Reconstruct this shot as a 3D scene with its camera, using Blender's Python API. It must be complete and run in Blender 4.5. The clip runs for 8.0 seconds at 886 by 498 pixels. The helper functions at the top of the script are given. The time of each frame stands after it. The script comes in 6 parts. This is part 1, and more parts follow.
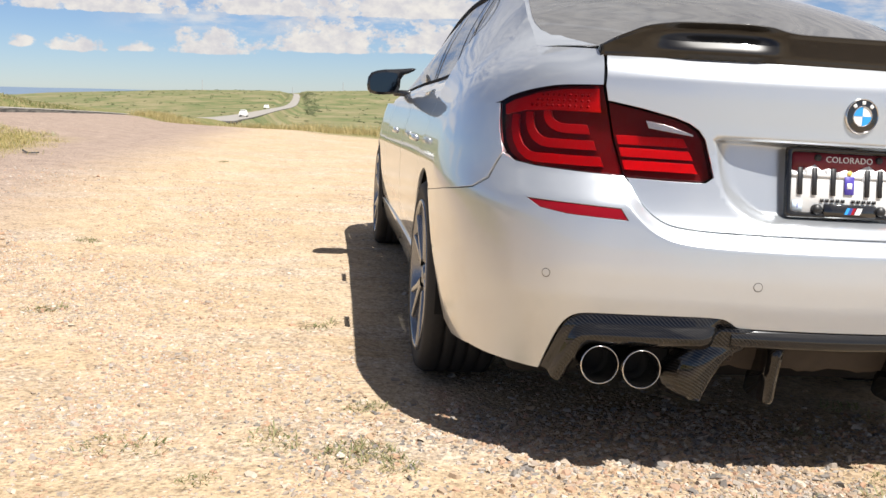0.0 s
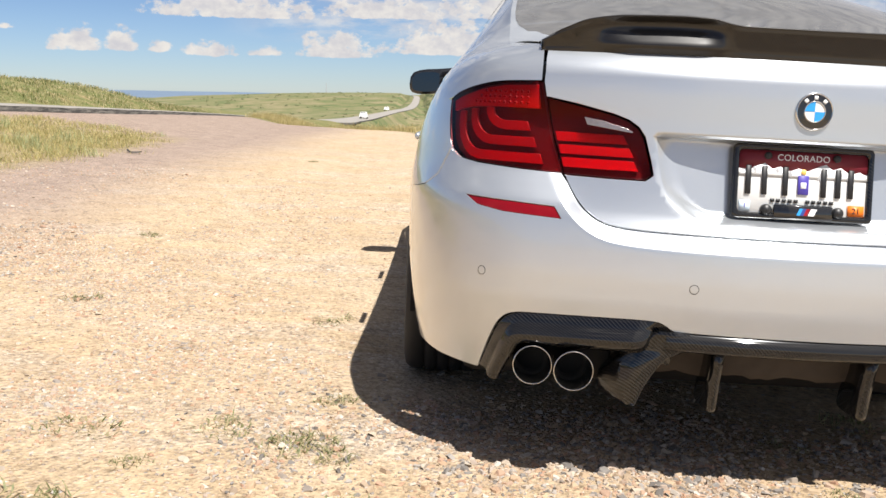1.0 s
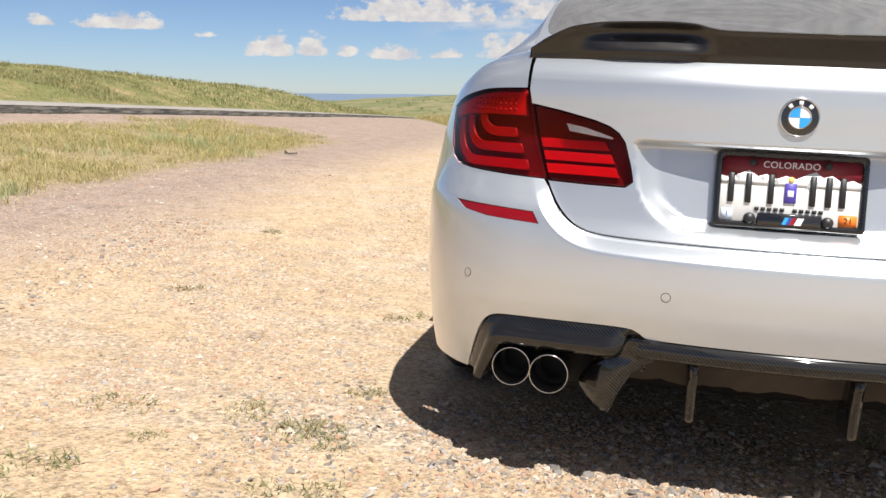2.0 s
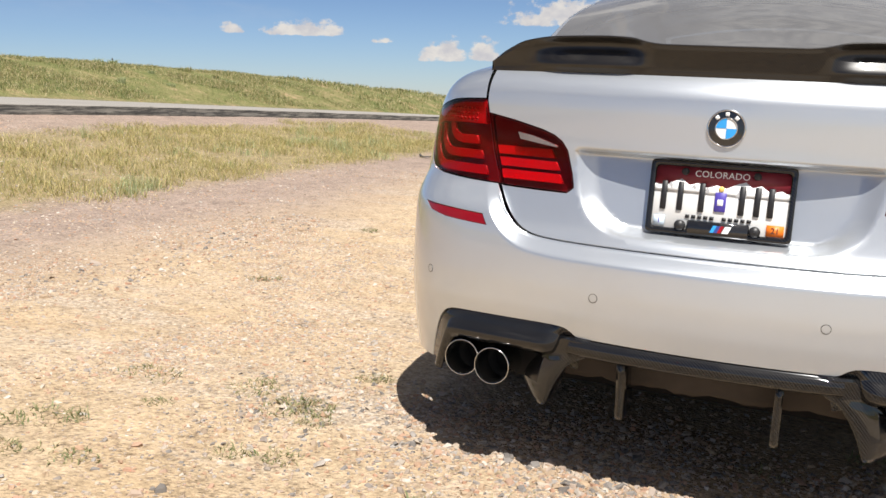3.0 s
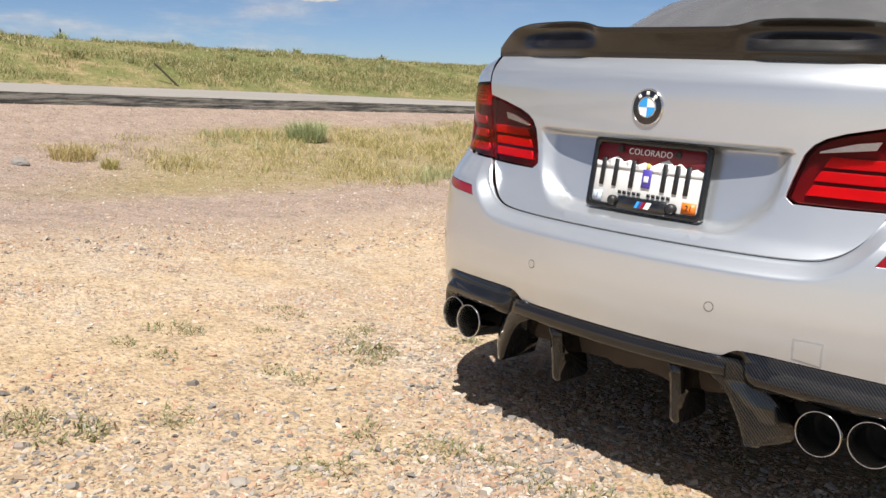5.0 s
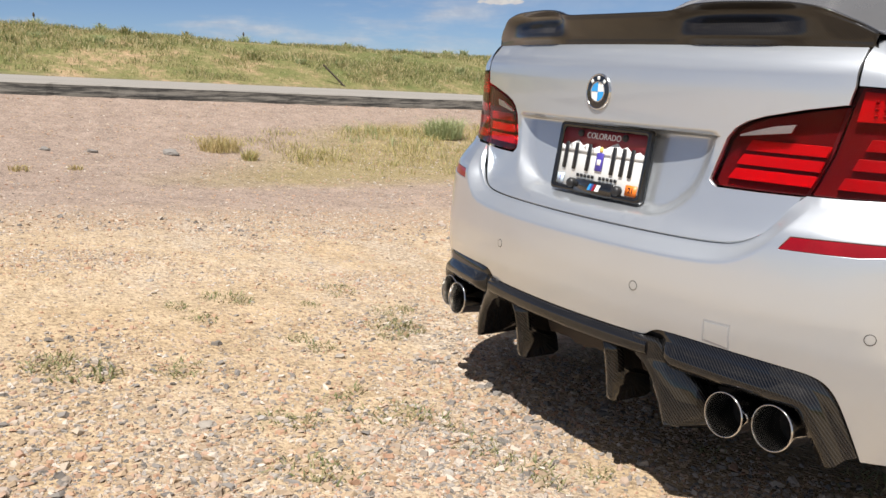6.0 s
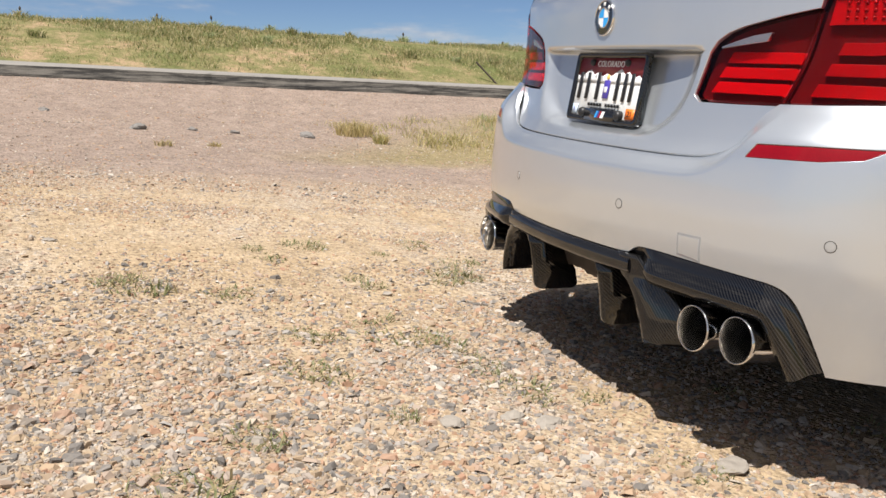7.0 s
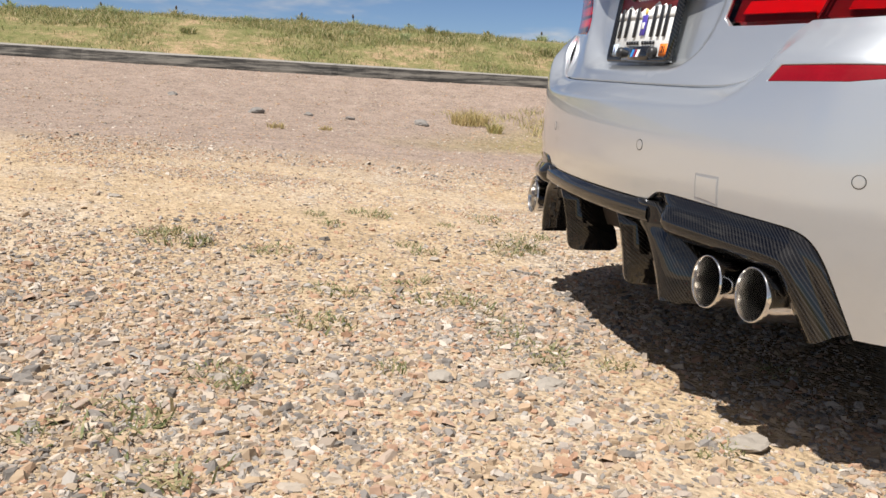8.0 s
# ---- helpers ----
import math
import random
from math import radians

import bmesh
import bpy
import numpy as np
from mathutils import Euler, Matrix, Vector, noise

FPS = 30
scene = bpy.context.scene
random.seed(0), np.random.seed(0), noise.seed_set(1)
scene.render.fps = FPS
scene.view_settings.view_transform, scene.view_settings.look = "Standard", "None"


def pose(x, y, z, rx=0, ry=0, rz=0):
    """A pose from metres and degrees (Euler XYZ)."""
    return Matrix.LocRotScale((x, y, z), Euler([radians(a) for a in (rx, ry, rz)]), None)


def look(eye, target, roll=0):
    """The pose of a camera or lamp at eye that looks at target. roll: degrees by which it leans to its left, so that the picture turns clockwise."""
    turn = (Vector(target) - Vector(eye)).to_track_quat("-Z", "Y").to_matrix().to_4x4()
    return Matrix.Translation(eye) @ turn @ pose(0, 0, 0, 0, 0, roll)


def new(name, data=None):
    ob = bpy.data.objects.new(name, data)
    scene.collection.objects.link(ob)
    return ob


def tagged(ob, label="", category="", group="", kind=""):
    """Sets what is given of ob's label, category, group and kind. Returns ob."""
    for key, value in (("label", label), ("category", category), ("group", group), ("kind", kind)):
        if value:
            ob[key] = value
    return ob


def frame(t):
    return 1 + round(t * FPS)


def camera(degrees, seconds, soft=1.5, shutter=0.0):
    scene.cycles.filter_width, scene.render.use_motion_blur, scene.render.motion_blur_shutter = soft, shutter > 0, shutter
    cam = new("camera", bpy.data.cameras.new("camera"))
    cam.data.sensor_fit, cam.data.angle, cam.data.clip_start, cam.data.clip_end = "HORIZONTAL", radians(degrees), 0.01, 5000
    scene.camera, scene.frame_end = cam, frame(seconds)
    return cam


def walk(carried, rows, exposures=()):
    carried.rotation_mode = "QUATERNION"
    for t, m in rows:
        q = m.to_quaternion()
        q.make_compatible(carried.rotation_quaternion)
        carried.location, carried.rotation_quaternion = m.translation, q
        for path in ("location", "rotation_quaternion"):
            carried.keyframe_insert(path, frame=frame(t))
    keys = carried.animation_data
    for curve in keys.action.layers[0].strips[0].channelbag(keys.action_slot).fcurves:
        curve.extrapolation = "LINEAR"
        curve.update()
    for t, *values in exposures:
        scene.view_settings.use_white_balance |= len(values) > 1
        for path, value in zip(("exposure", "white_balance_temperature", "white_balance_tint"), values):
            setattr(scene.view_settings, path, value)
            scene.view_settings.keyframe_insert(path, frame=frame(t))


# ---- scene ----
cam = camera(52.3, 8.0)
# The path is given in the frame of the ground patch behind the car, which tips against the level.
PATH = [
    (0, (-1.244, -2.018, 0.715), (-0.987, -0.043, 0.533), 2.9),
    (0.5, (-1.037, -2.007, 0.72), (-0.877, -0.022, 0.533), 3.1),
    (1, (-0.812, -2.048, 0.725), (-0.813, -0.057, 0.533), 3.2),
    (1.2, (-0.744, -2.067, 0.726), (-0.795, -0.077, 0.533), 3.4),
    (2.3, (-0.189, -2.096, 0.782), (-0.703, -0.176, 0.563), 3.6),
    (2.5, (-0.082, -2.107, 0.792), (-0.666, -0.207, 0.57), 3.9),
    (3, (0.182, -2.108, 0.797), (-0.551, -0.26, 0.571), 4.3),
    (3.5, (0.47, -2.072, 0.793), (-0.434, -0.304, 0.556), 4.7),
    (4, (0.77, -2.008, 0.796), (-0.321, -0.352, 0.543), 4.8),
    (4.5, (1.001, -1.89, 0.802), (-0.269, -0.369, 0.532), 5.2),
    (4.7, (1.077, -1.846, 0.808), (-0.254, -0.379, 0.53), 5.3),
    (5.8, (1.584, -1.511, 0.844), (-0.055, -0.409, 0.527), 5.6),
    (6, (1.644, -1.442, 0.824), (-0.019, -0.379, 0.502), 5.8),
    (6.5, (1.81, -1.285, 0.757), (0.061, -0.375, 0.423), 5.8),
    (7, (1.922, -1.136, 0.678), (0.098, -0.394, 0.331), 5.9),
    (7.5, (1.926, -0.984, 0.598), (0.051, -0.389, 0.238), 6.1),
    (8, (1.889, -0.804, 0.557), (-0.025, -0.358, 0.187), 6.5),
]
SITE = pose(0, 0, 0, -4.3, 2.07, 0)
walk(cam, [(t, SITE @ look(eye, target, roll)) for t, eye, target, roll in PATH],
     [(0.0, 0.77), (2.5, 0.655), (3.5, 0.585), (4.5, 0.57), (6.0, 0.525), (7.0, 0.485), (8.0, 0.48)])
# The car stands on its wheels, nose a little up against that patch.
CAR = SITE @ pose(0, 1.1, 0, 3.5, 0, 0) @ pose(0, -1.1, 0)

# ---- light ----
to_sun = (SITE.to_3x3() @ Vector((0.27, -0.52, 1.0))).normalized()
sun_data = bpy.data.lights.new("sun", "SUN")
sun_data.energy, sun_data.angle, sun_data.color = 5.0, radians(0.53), (1.0, 0.96, 0.905)
sun = new("sun", sun_data)
sun.matrix_world = Matrix.Translation((0, 0, 60)) @ to_sun.to_track_quat("Z", "Y").to_matrix().to_4x4()

world = bpy.data.worlds.new("sky")
scene.world = world
world.use_nodes = True
wt = world.node_tree
wt.nodes.clear()


class Nodes:
    """Short hand for building node trees."""

    def __init__(self, tree):
        self.tree = tree

    def add(self, kind, inputs=None):
        n = self.tree.nodes.new(kind)
        for k, v in (inputs or {}).items():
            if isinstance(v, bpy.types.NodeSocket):
                self.tree.links.new(v, n.inputs[k])
            else:
                n.inputs[k].default_value = v
        return n

    def math(self, op, a, b=0.0, c=0.0, clamp=False):
        n = self.tree.nodes.new("ShaderNodeMath")
        n.operation, n.use_clamp = op, clamp
        for k, v in enumerate((a, b, c)):
            if isinstance(v, bpy.types.NodeSocket):
                self.tree.links.new(v, n.inputs[k])
            else:
                n.inputs[k].default_value = v
        return n.outputs[0]

    def noise(self, vec, scale, detail=4.0, rough=0.55, out=0, warp=0.0):
        n = self.add("ShaderNodeTexNoise", {"Scale": scale, "Detail": detail, "Roughness": rough, "Distortion": warp})
        if vec is not None:
            self.tree.links.new(vec, n.inputs["Vector"])
        return n.outputs[out]

    def ramp(self, fac, stops, interp="LINEAR"):
        n = self.add("ShaderNodeValToRGB", {"Fac": fac})
        n.color_ramp.interpolation = interp
        el = n.color_ramp.elements
        while len(el) < len(stops):
            el.new(0.5)
        for e, (p, c) in zip(el, stops):
            e.position = p
            e.color = (*c, 1) if len(c) == 3 else c
        return n.outputs[0]

    def mix(self, fac, a, b, blend="MIX"):
        n = self.tree.nodes.new("ShaderNodeMix")
        n.data_type, n.blend_type = "RGBA", blend
        for k, v in ((0, fac), (6, a), (7, b)):
            if isinstance(v, bpy.types.NodeSocket):
                self.tree.links.new(v, n.inputs[k])
            elif k == 0:
                n.inputs[k].default_value = v
            else:
                n.inputs[k].default_value = (*v, 1) if len(v) == 3 else v
        return n.outputs[2]

    def step(self, v, lo, hi):
        n = self.add("ShaderNodeMapRange", {"Value": v, "From Min": lo, "From Max": hi})
        n.interpolation_type = "SMOOTHSTEP"
        return n.outputs[0]

    def link(self, a, b):
        self.tree.links.new(a, b)


# Sky with banks of fair-weather cumulus low over the plain.
w = Nodes(wt)
elev = math.asin(to_sun.z)
sky = w.add("ShaderNodeTexSky")
sky.sky_type, sky.sun_disc, sky.sun_elevation, sky.sun_rotation = "NISHITA", False, elev, math.atan2(to_sun.x, to_sun.y)
sky.altitude, sky.air_density, sky.dust_density, sky.ozone_density = 1500.0, 1.0, 0.15, 1.4
direction = w.add("ShaderNodeTexCoord").outputs["Generated"]
sep = w.add("ShaderNodeSeparateXYZ", {0: direction})
up = sep.outputs[2]
flat = w.math("SQRT", w.math("ADD", w.math("MULTIPLY", sep.outputs[0], sep.outputs[0]), w.math("MULTIPLY", sep.outputs[1], sep.outputs[1])))
azim = w.math("MULTIPLY", w.math("ARCTAN2", sep.outputs[0], sep.outputs[1]), 57.2958)
elv = w.math("MULTIPLY", w.math("ARCTAN2", up, flat), 57.2958)
skin = w.add("ShaderNodeCombineXYZ", {0: azim, 1: w.math("MULTIPLY", elv, 1.35), 2: 0.0}).outputs[0]
puff = w.math("SUBTRACT", w.noise(skin, 0.95, 6.0, 0.62), 0.5)
# centre azimuth, base elevation, half width, height, in degrees
BANKS = [(-35.3, 3.5, 0.95, 0.65), (-30.9, 3.45, 2.7, 1.15), (-26.0, 3.1, 0.8, 0.45), (-22.3, 2.0, 1.65, 1.55), (-19.8, 2.1, 1.15, 1.6), (-17.7, 2.1, 0.9, 0.7),
         (-14.9, 1.95, 1.8, 0.95), (-11.5, 2.0, 1.3, 0.6), (-7.2, 2.0, 2.7, 1.8), (-0.3, 2.3, 4.2, 2.6), (6.5, 2.4, 3.6, 2.2), (-13.5, 4.2, 5.5, 1.9),
         (-4.0, 4.4, 5.0, 1.5), (5.0, 4.5, 7.0, 3.0), (17.0, 2.6, 8.0, 4.0), (-55.0, 5.4, 1.6, 0.5)]
mass = None
for az, base, half, high in BANKS:
    dx = w.math("DIVIDE", w.math("SUBTRACT", azim, az), half)
    dy = w.math("DIVIDE", w.math("SUBTRACT", elv, base), high)
    top = w.math("SUBTRACT", 1.0, w.math("ADD", w.math("MULTIPLY", dx, dx), w.math("MULTIPLY", dy, dy)))
    under = w.step(elv, base - 0.2, base + 0.15)
    one = w.math("SUBTRACT", w.math("MULTIPLY", w.math("ADD", top, 0.9), under), 0.9)
    mass = one if mass is None else w.math("MAXIMUM", mass, one)
lump = w.math("ADD", mass, w.math("MULTIPLY", puff, 3.0))
cum = w.step(lump, 0.05, 0.62)
# thin veils higher up
veil_at = w.add("ShaderNodeCombineXYZ", {0: w.math("MULTIPLY", azim, 0.35), 1: w.math("MULTIPLY", elv, 1.6), 2: 3.0}).outputs[0]
veil = w.math("MULTIPLY", w.step(w.noise(veil_at, 0.22, 5.0, 0.62), 0.46, 0.70), 0.40)
high_lump = w.step(w.noise(w.add("ShaderNodeCombineXYZ", {0: azim, 1: w.math("MULTIPLY", elv, 1.5), 2: 9.0}).outputs[0], 0.055, 6.0, 0.6), 0.58, 0.70)
high_lump = w.math("MULTIPLY", high_lump, w.step(elv, 12.0, 20.0))
cover = w.math("MAXIMUM", w.math("MAXIMUM", cum, w.math("MULTIPLY", veil, w.math("MAXIMUM", w.step(elv, 3.0, 9.0), w.math("MULTIPLY", w.step(azim, -48.0, -62.0), 1.8)))), high_lump)
shade = w.step(w.noise(skin, 0.8, 4.0, 0.6), 0.3, 0.7)
# thin grey sheet between the cumulus banks over the valley
bank_at = w.add("ShaderNodeCombineXYZ", {0: w.math("MULTIPLY", azim, 0.5), 1: w.math("MULTIPLY", elv, 1.8), 2: 6.0}).outputs[0]
thin = w.math("MULTIPLY", w.step(w.noise(bank_at, 0.5, 5.0, 0.6), 0.36, 0.60), w.math("MULTIPLY", w.step(azim, -15.0, -7.0), w.step(elv, 2.6, 4.2)))
cover = w.math("MAXIMUM", cover, w.math("MULTIPLY", thin, 0.75))
cloud_col = w.mix(shade, (7.2, 7.1, 7.5), (9.6, 9.2, 8.7))
# cloud lit from behind grows brighter towards the sun
toward = w.add("ShaderNodeVectorMath", {0: direction, 1: tuple(to_sun)})
toward.operation = "DOT_PRODUCT"
glare = w.math("POWER", w.math("MAXIMUM", toward.outputs["Value"], 0.0), 10.0)
cloud_col = w.mix(1.0, cloud_col, w.mix(glare, (1.0, 1.0, 1.0), (2.6, 2.5, 2.4)), "MULTIPLY")
blue = w.mix(1.0, sky.outputs[0], w.mix(w.step(elv, 16.0, 2.0), (0.56, 0.62, 0.74), (0.74, 0.87, 1.14)), "MULTIPLY")
both = w.mix(w.math("MULTIPLY", cover, w.step(elv, 0.0, 1.5)), blue, cloud_col)
bg = w.add("ShaderNodeBackground", {"Color": both, "Strength": 0.053})
w.link(bg.outputs[0], w.add("ShaderNodeOutputWorld").inputs[0])


# ---- materials ----
def material(name, build):
    m = bpy.data.materials.new(name)
    m.use_nodes = True
    m.node_tree.nodes.clear()
    n = Nodes(m.node_tree)
    out = n.add("ShaderNodeOutputMaterial")
    n.link(build(n), out.inputs[0])
    return m


def shader(n, color, rough=0.5, metal=0.0, bump=None, strength=0.3, depth=0.01, **more):
    p = n.add("ShaderNodeBsdfPrincipled", {"Roughness": rough, "Metallic": metal})
    if isinstance(color, bpy.types.NodeSocket):
        n.link(color, p.inputs["Base Color"])
    else:
        p.inputs["Base Color"].default_value = (*color, 1)
    for k, v in more.items():
        p.inputs[k.replace("_", " ")].default_value = v
    if bump is not None:
        b = n.add("ShaderNodeBump", {"Strength": strength, "Distance": depth, "Height": bump})
        n.link(b.outputs[0], p.inputs["Normal"])
    return p.outputs[0]


def place(n, kind="Object"):
    return n.add("ShaderNodeTexCoord").outputs[kind]


def plain(name, color, rough=0.5, metal=0.0, grain=60.0, vary=0.12, **more):
    """A surface with slight mottling of its colour and gloss."""

    def build(n):
        at = place(n)
        f = n.noise(at, grain, 5.0)
        g = n.noise(at, grain * 0.07, 3.0)
        dark = tuple(c * (1 - vary) for c in color)
        light = tuple(min(1, c * (1 + vary)) for c in color)
        col = n.mix(n.math("ADD", n.math("MULTIPLY", f, 0.5), n.math("MULTIPLY", g, 0.5)), dark, light)
        r = n.math("ADD", rough - 0.05, n.math("MULTIPLY", g, 0.1))
        p = shader(n, col, 0.5, metal, f, 0.05, 0.002, **more)
        n.link(r, p.node.inputs["Roughness"])
        return p

    return material(name, build)


def build_paint(n):
    at = place(n)
    flake = n.add("ShaderNodeTexVoronoi", {"Vector": at, "Scale": 1400.0}).outputs["Color"]
    dust = n.step(n.noise(at, 3.0, 6.0, 0.65), 0.48, 0.8)
    grime = n.math("MULTIPLY", dust, 0.14)
    col = n.mix(n.math("MULTIPLY", flake, 0.12), (0.565, 0.598, 0.635), (0.65, 0.68, 0.71))
    col = n.mix(grime, col, (0.46, 0.40, 0.31))
    p = shader(n, col, 0.30, 0.68, Coat_Weight=1.0, Coat_Roughness=0.02, Coat_IOR=1.6)
    n.link(n.math("ADD", 0.285, n.math("MULTIPLY", grime, 0.25)), p.node.inputs["Roughness"])
    n.link(n.math("ADD", 0.02, n.math("MULTIPLY", grime, 0.3)), p.node.inputs["Coat Roughness"])
    return p


def build_carbon(n):
    """Twill weave under clear lacquer: diagonal bands crossed by a finer stepped pattern."""
    at = place(n)
    x = n.add("ShaderNodeSeparateXYZ", {0: at})
    slant = n.math("ADD", n.math("MULTIPLY", x.outputs[0], 0.72), n.math("ADD", n.math("MULTIPLY", x.outputs[1], 0.55), n.math("MULTIPLY", x.outputs[2], 0.70)))
    cross = n.math("ADD", n.math("MULTIPLY", x.outputs[0], -0.70), n.math("MULTIPLY", x.outputs[2], 0.72))
    band = n.math("SINE", n.math("MULTIPLY", slant, 1050.0))
    thread = n.math("SINE", n.math("MULTIPLY", cross, 2100.0))
    weave = n.math("ADD", n.math("MULTIPLY", band, 0.42), n.math("ADD", 0.5, n.math("MULTIPLY", thread, 0.08)))
    weave = n.step(weave, 0.25, 0.95)
    col = n.mix(weave, (0.0015, 0.0015, 0.0017), (0.021, 0.020, 0.0195))
    dust = n.step(n.noise(at, 5.0, 6.0, 0.6), 0.45, 0.8)
    col = n.mix(n.math("MULTIPLY", dust, 0.006), col, (0.30, 0.24, 0.17))
    p = shader(n, col, 0.5, 0.0, Specular_IOR_Level=0.0, Coat_IOR=1.6, Coat_Weight=1.0, Coat_Roughness=0.06)
    n.link(n.math("ADD", 0.03, n.math("MULTIPLY", dust, 0.05)), p.node.inputs["Coat Roughness"])
    return p


def build_lens(n):
    p = n.add("ShaderNodeBsdfPrincipled", {"Base Color": (0.90, 0.055, 0.05, 1), "Roughness": 0.02, "IOR": 1.22, "Transmission Weight": 1.0})
    return p.outputs[0]


def build_glass(n):
    clear = n.add("ShaderNodeBsdfTransparent", {"Color": (0.10, 0.11, 0.12, 1)}).outputs[0]
    gloss = n.add("ShaderNodeBsdfGlossy", {"Color": (0.95, 0.97, 1.0, 1), "Roughness": 0.03}).outputs[0]
    fres = n.add("ShaderNodeFresnel", {"IOR": 1.55}).outputs[0]
    pane = n.add("ShaderNodeMixShader", {0: n.math("ADD", fres, 0.07), 1: clear, 2: gloss}).outputs[0]
    film = n.math("ADD", 0.15, n.math("MULTIPLY", n.noise(place(n), 2.5, 5.0, 0.6), 0.08))
    dust = n.add("ShaderNodeBsdfDiffuse", {"Color": (0.50, 0.49, 0.48, 1)}).outputs[0]
    return n.add("ShaderNodeMixShader", {0: film, 1: pane, 2: dust}).outputs[0]


def build_lacquer(n):
    """Carbon weave almost lost under deep clear lacquer."""
    at = place(n)
    x = n.add("ShaderNodeSeparateXYZ", {0: n.add("ShaderNodeMapping", {"Vector": at, "Rotation": (0.0, radians(40), 0.0)}).outputs[0]})
    weave = n.math("ADD", 0.5, n.math("MULTIPLY", n.math("SINE", n.math("MULTIPLY", x.outputs[0], 1400.0)), 0.4))
    col = n.mix(weave, (0.003, 0.0026, 0.0023), (0.011, 0.009, 0.0075))
    dust = n.step(n.noise(at, 6.0, 6.0, 0.6), 0.45, 0.85)
    col = n.mix(n.math("MULTIPLY", dust, 0.02), col, (0.25, 0.20, 0.14))
    return shader(n, col, 0.38, 0.0, Specular_IOR_Level=0.32, Coat_Weight=1.0, Coat_Roughness=0.03, Coat_IOR=1.42)


LACQUER = material("lacquered_carbon", build_lacquer)
PAINT = material("silver_paint", build_paint)
CARBON = material("carbon_fibre", build_carbon)
LENS = material("red_lens", build_lens)
GLASS = material("tinted_glass", build_glass)
BLACK = plain("black_plastic", (0.018, 0.018, 0.019), 0.45)
GLOSS_BLACK = plain("gloss_black", (0.010, 0.010, 0.011), 0.12, Coat_Weight=0.8)
# Near-black for hollows and gaps, with their shade put into the colour.
DARK = plain("cavity_black", (0.008, 0.008, 0.008), 0.85)
RUBBER = plain("tyre_rubber", (0.030, 0.029, 0.028), 0.75, vary=0.3)
CHROME = plain("polished_steel", (0.72, 0.71, 0.69), 0.10, 1.0, vary=0.05)
ALLOY = plain("rim_alloy", (0.30, 0.31, 0.33), 0.25, 0.9)
RED_HOUSING = plain("dark_red_reflector", (0.055, 0.0015, 0.004), 0.45)
RED_BAR = plain("bright_red_light_bar", (0.30, 0.004, 0.011), 0.35)
RED_DIM = plain("dim_red_light_bar", (0.20, 0.003, 0.009), 0.35)
MIRROR_GLASS = plain("mirror_silver", (0.06, 0.07, 0.085), 0.03, 1.0, vary=0.02)
RED_REFLECTOR = plain("red_reflector", (0.21, 0.002, 0.007), 0.30, grain=300.0, vary=0.35, Specular_IOR_Level=0.2, Coat_Weight=0.5)
RED_MID = plain("red_prism", (0.29, 0.005, 0.013), 0.35, grain=260.0, vary=0.3)
CLEAR_LAMP = plain("reversing_lamp", (0.34, 0.30, 0.30), 0.15, 0.8, grain=140.0, vary=0.7)
STEEL_LINER = plain("scorched_steel", (0.62, 0.60, 0.57), 0.18, 1.0, grain=40.0, vary=0.15)
LED = plain("led_red", (0.20, 0.004, 0.010), 0.2)
PLATE_WHITE = plain("plate_white", (0.80, 0.81, 0.80), 0.40, vary=0.04)
PLATE_RED = plain("plate_maroon", (0.20, 0.022, 0.035), 0.40, vary=0.06)
PLATE_GREY = plain("plate_grey", (0.42, 0.42, 0.43), 0.45)
INK = plain("ink_black", (0.012, 0.012, 0.014), 0.45)
BLUE = plain("enamel_blue", (0.04, 0.32, 0.72), 0.15)
VIOLET = plain("ink_violet", (0.07, 0.05, 0.33), 0.4)
WHITE = plain("enamel_white", (0.80, 0.80, 0.79), 0.2, vary=0.03)
ORANGE = plain("sticker_orange", (0.85, 0.20, 0.02), 0.45)
PALE_BLUE = plain("sticker_pale_blue", (0.62, 0.74, 0.86), 0.45)
YELLOW = plain("candle_yellow", (0.85, 0.55, 0.15), 0.45)
NAVY = plain("stripe_navy", (0.03, 0.06, 0.25), 0.35)
DIRTY = plain("dusty_undertray", (0.055, 0.043, 0.033), 0.8, grain=25.0, vary=0.6)
TRIM_BLACK = plain("satin_black_trim", (0.010, 0.010, 0.011), 0.7, Specular_IOR_Level=0.1)
INTERIOR = plain("dark_cabin_cloth", (0.03, 0.03, 0.032), 0.8)


# ---- ground ----
def bend(tab, v):
    """Smooth curve through a table of points."""
    if v <= tab[0][0]:
        return tab[0][1]
    if v >= tab[-1][0]:
        return tab[-1][1]
    k = 0
    while tab[k + 1][0] < v:
        k += 1
    (a, p), (b, q) = tab[k], tab[k + 1]
    h, d = b - a, (q - p) / (b - a)

    def slope(j):
        if j <= 0 or j >= len(tab) - 1:
            return (tab[min(j + 1, len(tab) - 1)][1] - tab[max(j - 1, 0)][1]) / (tab[min(j + 1, len(tab) - 1)][0] - tab[max(j - 1, 0)][0])
        l = (tab[j][1] - tab[j - 1][1]) / (tab[j][0] - tab[j - 1][0])
        r = (tab[j + 1][1] - tab[j][1]) / (tab[j + 1][0] - tab[j][0])
        return 0.0 if l * r <= 0 else 2 * l * r / (l + r)

    m0, m1, f = slope(k), slope(k + 1), (v - a) / h
    return (2 * f**3 - 3 * f * f + 1) * p + (f**3 - 2 * f * f + f) * h * m0 + (3 * f * f - 2 * f**3) * q + (f**3 - f * f) * h * m1


